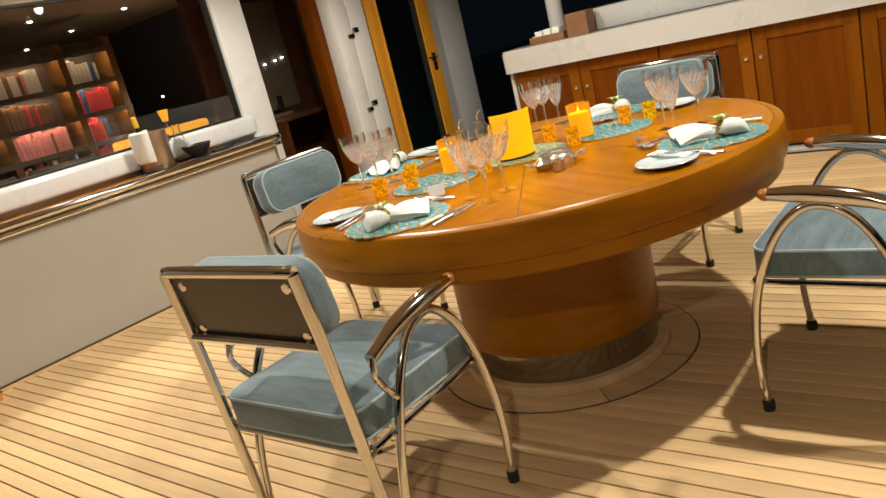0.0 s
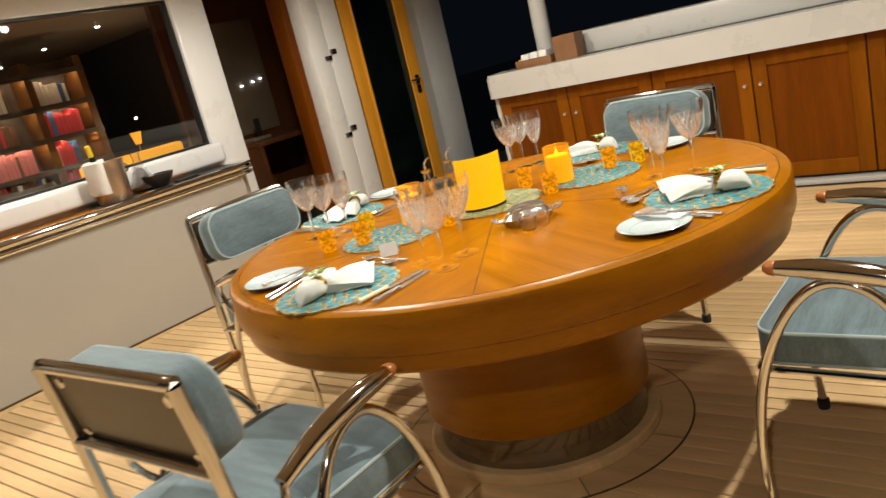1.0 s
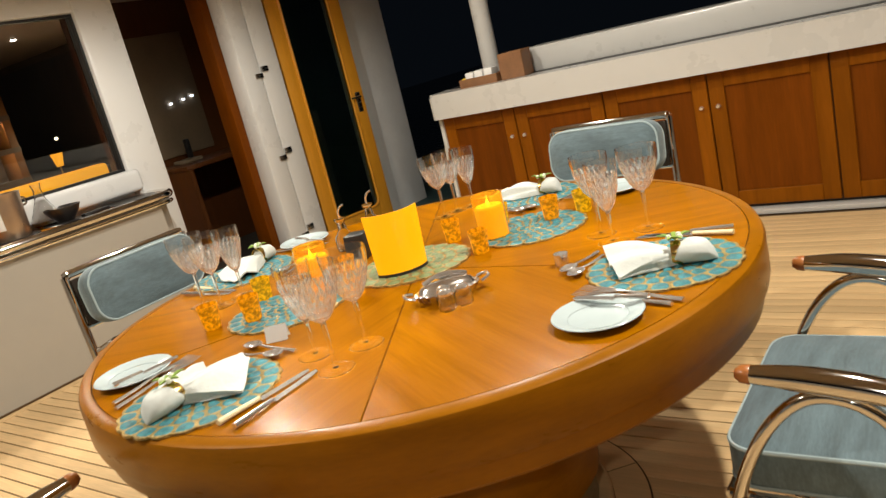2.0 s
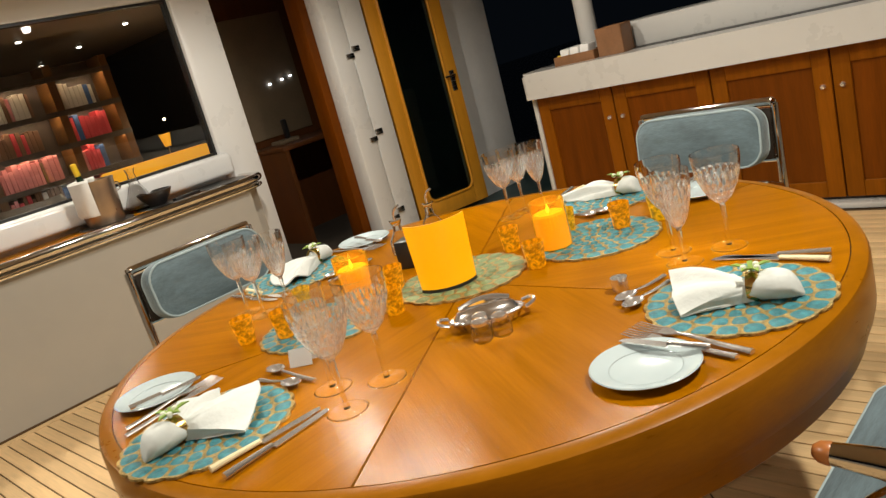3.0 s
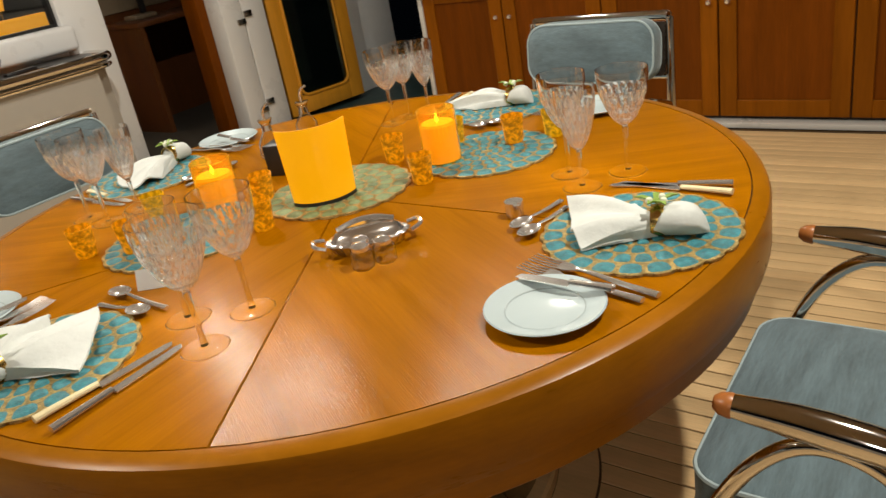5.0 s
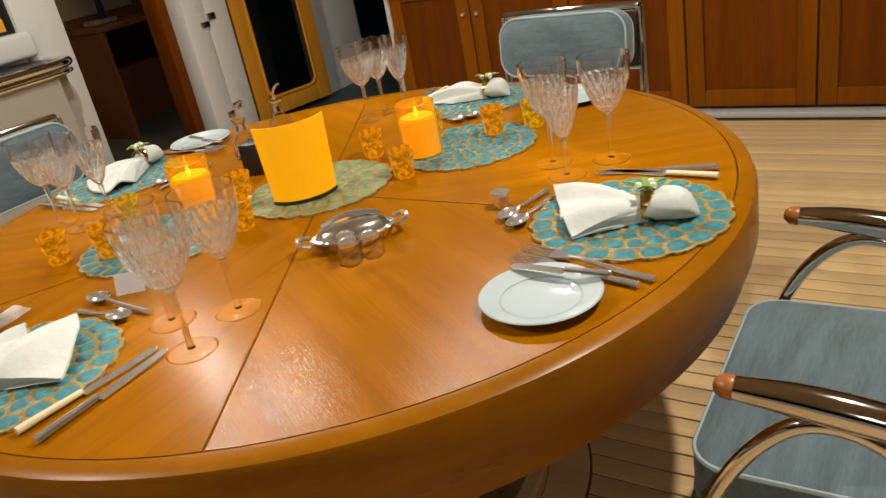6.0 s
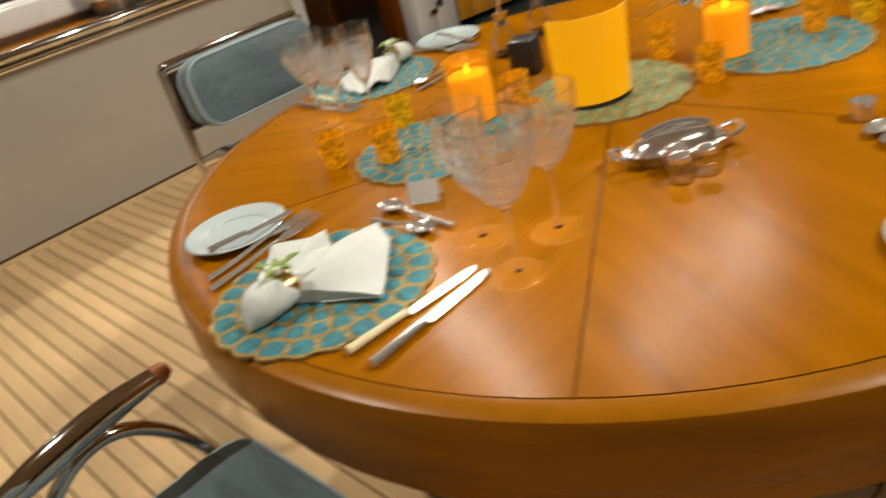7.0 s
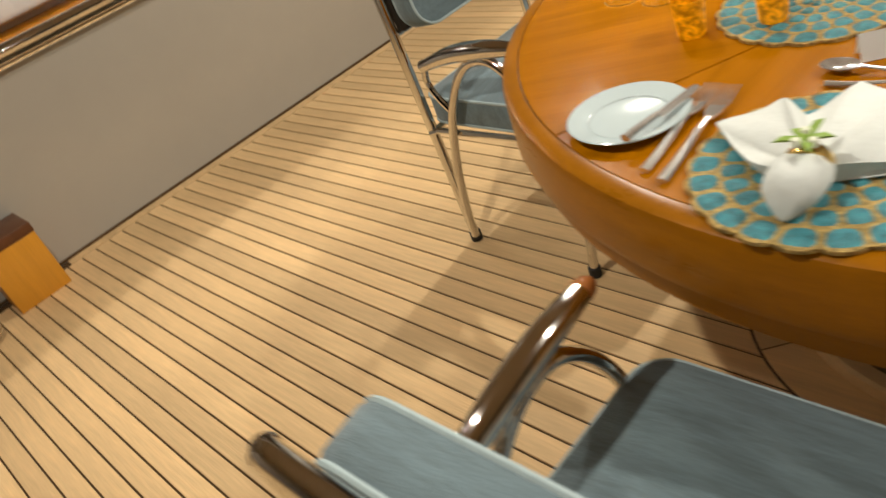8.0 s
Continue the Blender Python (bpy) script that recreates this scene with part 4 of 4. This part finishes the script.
napkin([(-0.77, 0.03), (-0.775, -0.04), (-0.70, -0.09), (-0.62, -0.105), (-0.61, -0.02), (-0.66, 0.05)], (-0.712, 0.09), (-0.725, 0.165))


def blade_outline(length, width, tip):
    return [(0, -width / 2), (length * 0.75, -width / 2), (length * 0.95, -width * 0.3), (length, width * tip), (length * 0.9, width / 2), (0, width / 2)]


def knife(x, y, turn, length=0.235, bone=False, z=0.0):
    k = thing("knife", "bone-handled steel table knife beside the mat" if bone else "polished silver table knife with straight handle", "knife", pose(x, y, TOP + 0.001 + z, 0, 0, turn), group="table knives")
    h = length * 0.43
    part("blade", prism([(px + h, py) for px, py in blade_outline(length - h, 0.017, 0.3)], 0.001, 0.0032, 0.0006), SILVER, k)
    part("handle", tube([(0, 0, 0.0065), (h * 0.35, 0, 0.0065), (h, 0, 0.0055)], lambda t: 0.0075 - 0.0018 * t, 10, 4, flat=0.75), BONE if bone else SILVER, k, "bone handle" if bone else "silver handle")


def fork(x, y, turn, length=0.2, z=0.0, tines=4):
    f = thing("fork", "silver table fork with four tines", "fork", pose(x, y, TOP + 0.001 + z, 0, 0, turn), group="table forks")
    h = length * 0.62
    part("handle", tube([(0, 0, 0.004), (h * 0.4, 0, 0.005), (h * 0.8, 0, 0.009), (h, 0, 0.009)], lambda t: 0.0068 - 0.0035 * t, 10, 5, flat=0.6), SILVER, f)
    neck = [(h - 0.002, -0.004), (h + 0.015, -0.011), (h + 0.032, -0.0125), (h + 0.032, 0.0125), (h + 0.015, 0.011), (h - 0.002, 0.004)]
    part("head", prism(neck, 0.006, 0.009, 0.0006), SILVER, f)
    for i in range(tines):
        ty = -0.0105 + 0.007 * i
        part("tine", tube([(h + 0.03, ty, 0.0075), (h + 0.055, ty, 0.007), (length, ty, 0.0095)], lambda t: 0.0019 - 0.0009 * t, 6, 3), SILVER, f)


def spoon(x, y, turn, length=0.15, z=0.0):
    s = thing("spoon", "silver dessert spoon lying face up", "spoon", pose(x, y, TOP + 0.001 + z, 0, 0, turn), group="dessert spoons")
    h = length * 0.68
    part("handle", tube([(0, 0, 0.004), (h * 0.5, 0, 0.005), (h, 0, 0.010)], lambda t: 0.006 - 0.003 * t, 10, 5, flat=0.55), SILVER, s)
    bm = lathe([(0, 0.002), (0.35, 0.0025), (0.7, 0.005), (1.0, 0.0105), (0.96, 0.0115), (0.66, 0.007), (0.33, 0.0045), (0, 0.004)], 28)
    bmesh.ops.transform(bm, matrix=Matrix.Translation((h + 0.022, 0, 0)) @ Matrix.Diagonal((0.026, 0.0175, 1, 1)), verts=bm.verts)
    part("bowl", bm, SILVER, s)


def lay(make, end, tip, **more):
    """Lay one piece of cutlery from its handle's end to its tip."""
    dx, dy = tip[0] - end[0], tip[1] - end[1]
    make(end[0], end[1], math.degrees(math.atan2(dy, dx)), math.hypot(dx, dy), **more)


def setting(pieces, turn):
    """One place's cutlery, turned round the table's middle."""
    m = pose(0, 0, 0, 0, 0, turn)
    for make, end, tip, more in pieces:
        a, b = m @ Vector((*end, 0)), m @ Vector((*tip, 0))
        lay(make, a[:2], b[:2], **more)


NEAR_PLACE = [(knife, (0.178, -0.778), (0.171, -0.56), {}), (knife, (0.131, -0.776), (0.15, -0.562), {"bone": True}),
              (fork, (-0.227, -0.763), (-0.243, -0.552), {}), (fork, (-0.194, -0.778), (-0.214, -0.553), {}),
              (knife, (-0.274, -0.727), (-0.251, -0.575), {"z": 0.0165}), (spoon, (0.04, -0.492), (-0.135, -0.486), {}), (spoon, (-0.105, -0.527), (0.018, -0.519), {})]
SIDE_PLACE = [(knife, (0.76, 0.197), (0.544, 0.16), {}), (knife, (0.77, 0.157), (0.556, 0.175), {"bone": True}),
              (fork, (0.762, -0.235), (0.55, -0.195), {}), (fork, (0.777, -0.215), (0.555, -0.165), {}),
              (knife, (0.726, -0.247), (0.572, -0.244), {"z": 0.0165}), (spoon, (0.488, 0.066), (0.466, -0.075), {}), (spoon, (0.512, 0.04), (0.497, -0.1), {})]
setting(NEAR_PLACE, 0)
setting(SIDE_PLACE, 0)
setting(SIDE_PLACE, 90)
setting(NEAR_PLACE, -90)

# lamp, candles and votives
lamp_ = thing("table_lamp", "glowing amber curved table lamp on a thin black foot", "lamp", pose(-0.046, -0.008, TOP + 0.008, 0, 0, 49.6))
shade = lathe([(0.0776, 0.008), (0.085, 0.166), (0.0815, 0.166), (0.0742, 0.008), (0.0776, 0.008)], 28, (0, 0, 0), radians(-149), radians(-31))
part("shade", shade, SHADE, lamp_, "glowing amber curved shade")
part("base_rim", lathe([(0.0782, 0), (0.0782, 0.007), (0.0735, 0.007), (0.0735, 0), (0.0782, 0)], 28, (0, 0, 0), radians(-150), radians(-30)), BLACK, lamp_, "thin black foot")
single("speaker_box", box(-0.03, 0.03, -0.03, 0.03, 0, 0.078, 0.006), BLACK, "small black box standing behind the lamp", "box", pose(-0.285, 0.105, TOP, 0, 0, 20))


def jar_candle(x, y, turn):
    j = thing("jar_candle", "lit orange pillar candle in a clear glass jar", "candle", pose(x, y, TOP + 0.006, 0, 0, turn), group="jar candles")
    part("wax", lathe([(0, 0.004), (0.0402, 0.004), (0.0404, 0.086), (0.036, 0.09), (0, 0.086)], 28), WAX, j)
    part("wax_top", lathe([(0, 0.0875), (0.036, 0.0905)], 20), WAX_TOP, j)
    part("glass", lathe([(0, 0), (0.042, 0), (0.0435, 0.004), (0.0435, 0.12), (0.042, 0.1215), (0.0405, 0.12), (0.0405, 0.004), (0, 0.003)], 32), GLOW_TINTED_GLASS, j, "clear glass tinted amber to paint the candle's glow").visible_shadow = False
    part("flame", lathe([(0, 0.088), (0.0035, 0.094), (0.004, 0.099), (0.002, 0.106), (0, 0.11)], 10), FLAME, j)


def votive(x, y, mat, z=0.0):
    v = thing("votive", "small mosaic glass votive glowing amber" if mat == AMBER else "small mosaic glass votive glowing yellow", "votive candle", pose(x, y, TOP + z) @ Matrix.Scale(0.9, 4), group="votives")
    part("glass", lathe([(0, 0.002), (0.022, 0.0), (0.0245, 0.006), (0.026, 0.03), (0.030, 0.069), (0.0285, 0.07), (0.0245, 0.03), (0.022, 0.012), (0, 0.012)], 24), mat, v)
    part("wax", lathe([(0, 0.024), (0.0235, 0.024)], 16), WAX_TOP, v, "lit wax")


jar_candle(0.11, 0.228, 0)
jar_candle(-0.215, -0.148, 0)
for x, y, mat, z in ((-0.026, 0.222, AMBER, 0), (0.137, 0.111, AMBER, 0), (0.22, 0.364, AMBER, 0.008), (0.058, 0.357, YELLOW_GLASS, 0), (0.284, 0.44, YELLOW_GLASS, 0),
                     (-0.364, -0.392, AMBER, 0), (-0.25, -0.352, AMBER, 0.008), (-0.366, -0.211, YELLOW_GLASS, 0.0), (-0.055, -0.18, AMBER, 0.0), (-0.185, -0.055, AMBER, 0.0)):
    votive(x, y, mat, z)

dish = thing("butter_dish", "oval silver butter dish with domed lid and scroll handles", "dish", pose(0.232, -0.188, TOP, 0, 0, 47.5) @ Matrix.Scale(0.86, 4))
stretch_oval = Matrix.Diagonal((1.5, 0.86, 0.95, 1))
for n, prof, lab in (("base", [(0, 0.004), (0.045, 0.0), (0.05, 0.004), (0.056, 0.022), (0.06, 0.026), (0.056, 0.029), (0, 0.026)], ""), ("lid", [(0.053, 0.027), (0.05, 0.032), (0.046, 0.042), (0.037, 0.05), (0.02, 0.055), (0, 0.056)], "domed lid")):
    bm = lathe(prof, 132, wave=(lambda a, z: 0.03 * math.cos(22 * a)) if n == "base" else (lambda a, z: 0.004 * math.cos(12 * a)))
    bmesh.ops.transform(bm, matrix=stretch_oval, verts=bm.verts)
    part(n, bm, DISH_SILVER, dish, lab)
for s in (-1, 1):
    part("handle", tube([(0.09 * s, -0.025, 0.024), (0.11 * s, -0.018, 0.03), (0.114 * s, 0, 0.033), (0.11 * s, 0.018, 0.03), (0.09 * s, 0.025, 0.024)], 0.005, 8, 5), SILVER, dish)
part("knob", tube([(-0.06, 0, 0.05), (-0.02, 0, 0.062), (0.02, 0, 0.062), (0.06, 0, 0.05)], 0.006, 8, 5), SILVER, dish)
for x, y in ((0.281, -0.262), (0.303, -0.228), (0.262, -0.24)):
    pot = thing("salt_shaker", "tiny clear crystal shaker with silver top", "shaker", pose(x, y, TOP) @ Matrix.Scale(1.1, 4), group="salt shakers")
    part("glass", lathe([(0, 0), (0.0155, 0), (0.0172, 0.003), (0.0178, 0.014), (0.0168, 0.026), (0.0135, 0.031), (0.0122, 0.031), (0.0152, 0.025), (0.016, 0.014), (0.0152, 0.005), (0, 0.004)], 40, wave=lambda a, z: 0.05 * abs(math.cos(6 * a)) if 0.002 < z < 0.027 else 0), CRYSTAL, pot).visible_shadow = False
    part("cap", lathe([(0.0138, 0.0305), (0.0145, 0.033), (0.0135, 0.038), (0.008, 0.0425), (0, 0.0435)], 20), SILVER, pot, "domed silver cap")

bm = bmesh.new()
vs = [bm.verts.new(p) for p in ((-0.025, -0.015, 0), (0.025, -0.015, 0), (0.025, 0, 0.034), (-0.025, 0, 0.034), (0.025, 0.015, 0), (-0.025, 0.015, 0))]
bm.faces.new((vs[0], vs[1], vs[2], vs[3]))
bm.faces.new((vs[3], vs[2], vs[4], vs[5]))
bmesh.ops.solidify(bm, geom=bm.faces[:], thickness=0.0012)
single("place_card", bm, PAPER, "small folded white place card", "card", pose(-0.072, -0.438, TOP + 0.0015, 0, 0, 35))
single("silver_cup", lathe([(0, 0), (0.013, 0), (0.016, 0.004), (0.017, 0.03), (0.0155, 0.03), (0.014, 0.006), (0, 0.005)], 18), SILVER, "tiny silver cup beside the spoons", "cup", pose(0.432, -0.008, TOP))
for x, y in ((-0.43, 0.205), (-0.45, 0.365)):
    cruet = thing("cruet", "clear glass cruet with curved spout", "cruet", pose(x, y, TOP), group="cruets")
    part("glass", lathe([(0, 0), (0.03, 0), (0.034, 0.01), (0.03, 0.04), (0.014, 0.065), (0.012, 0.085), (0.02, 0.1), (0.0185, 0.1), (0.01, 0.085), (0.012, 0.066), (0.028, 0.04), (0.03, 0.012), (0, 0.006)], 24), CRYSTAL, cruet)
    part("spout", tube([(0, 0, 0.1), (0, 0, 0.12), (0.008, 0.004, 0.135), (0.02, 0.01, 0.142)], 0.0035, 8, 5), SILVER, cruet)

# ---- deck planks ----
plank_mesh = None
y = -0.9363 + 0.0323 - 54 * 0.0646
while y < CAB - 0.07:
    x0 = WALL + 0.06
    if plank_mesh is None:
        b = box(x0, 4.98, -0.0294, 0.0294, -0.006, 0.0, 0.0012, 1)
        ob = part("plank", b, TEAK_DECK, floor, smooth=False)
        plank_mesh = ob.data
    else:
        ob = new("plank", plank_mesh)
        ob.parent = floor
    ob.location = (0, y, 0)
    y += 0.0646
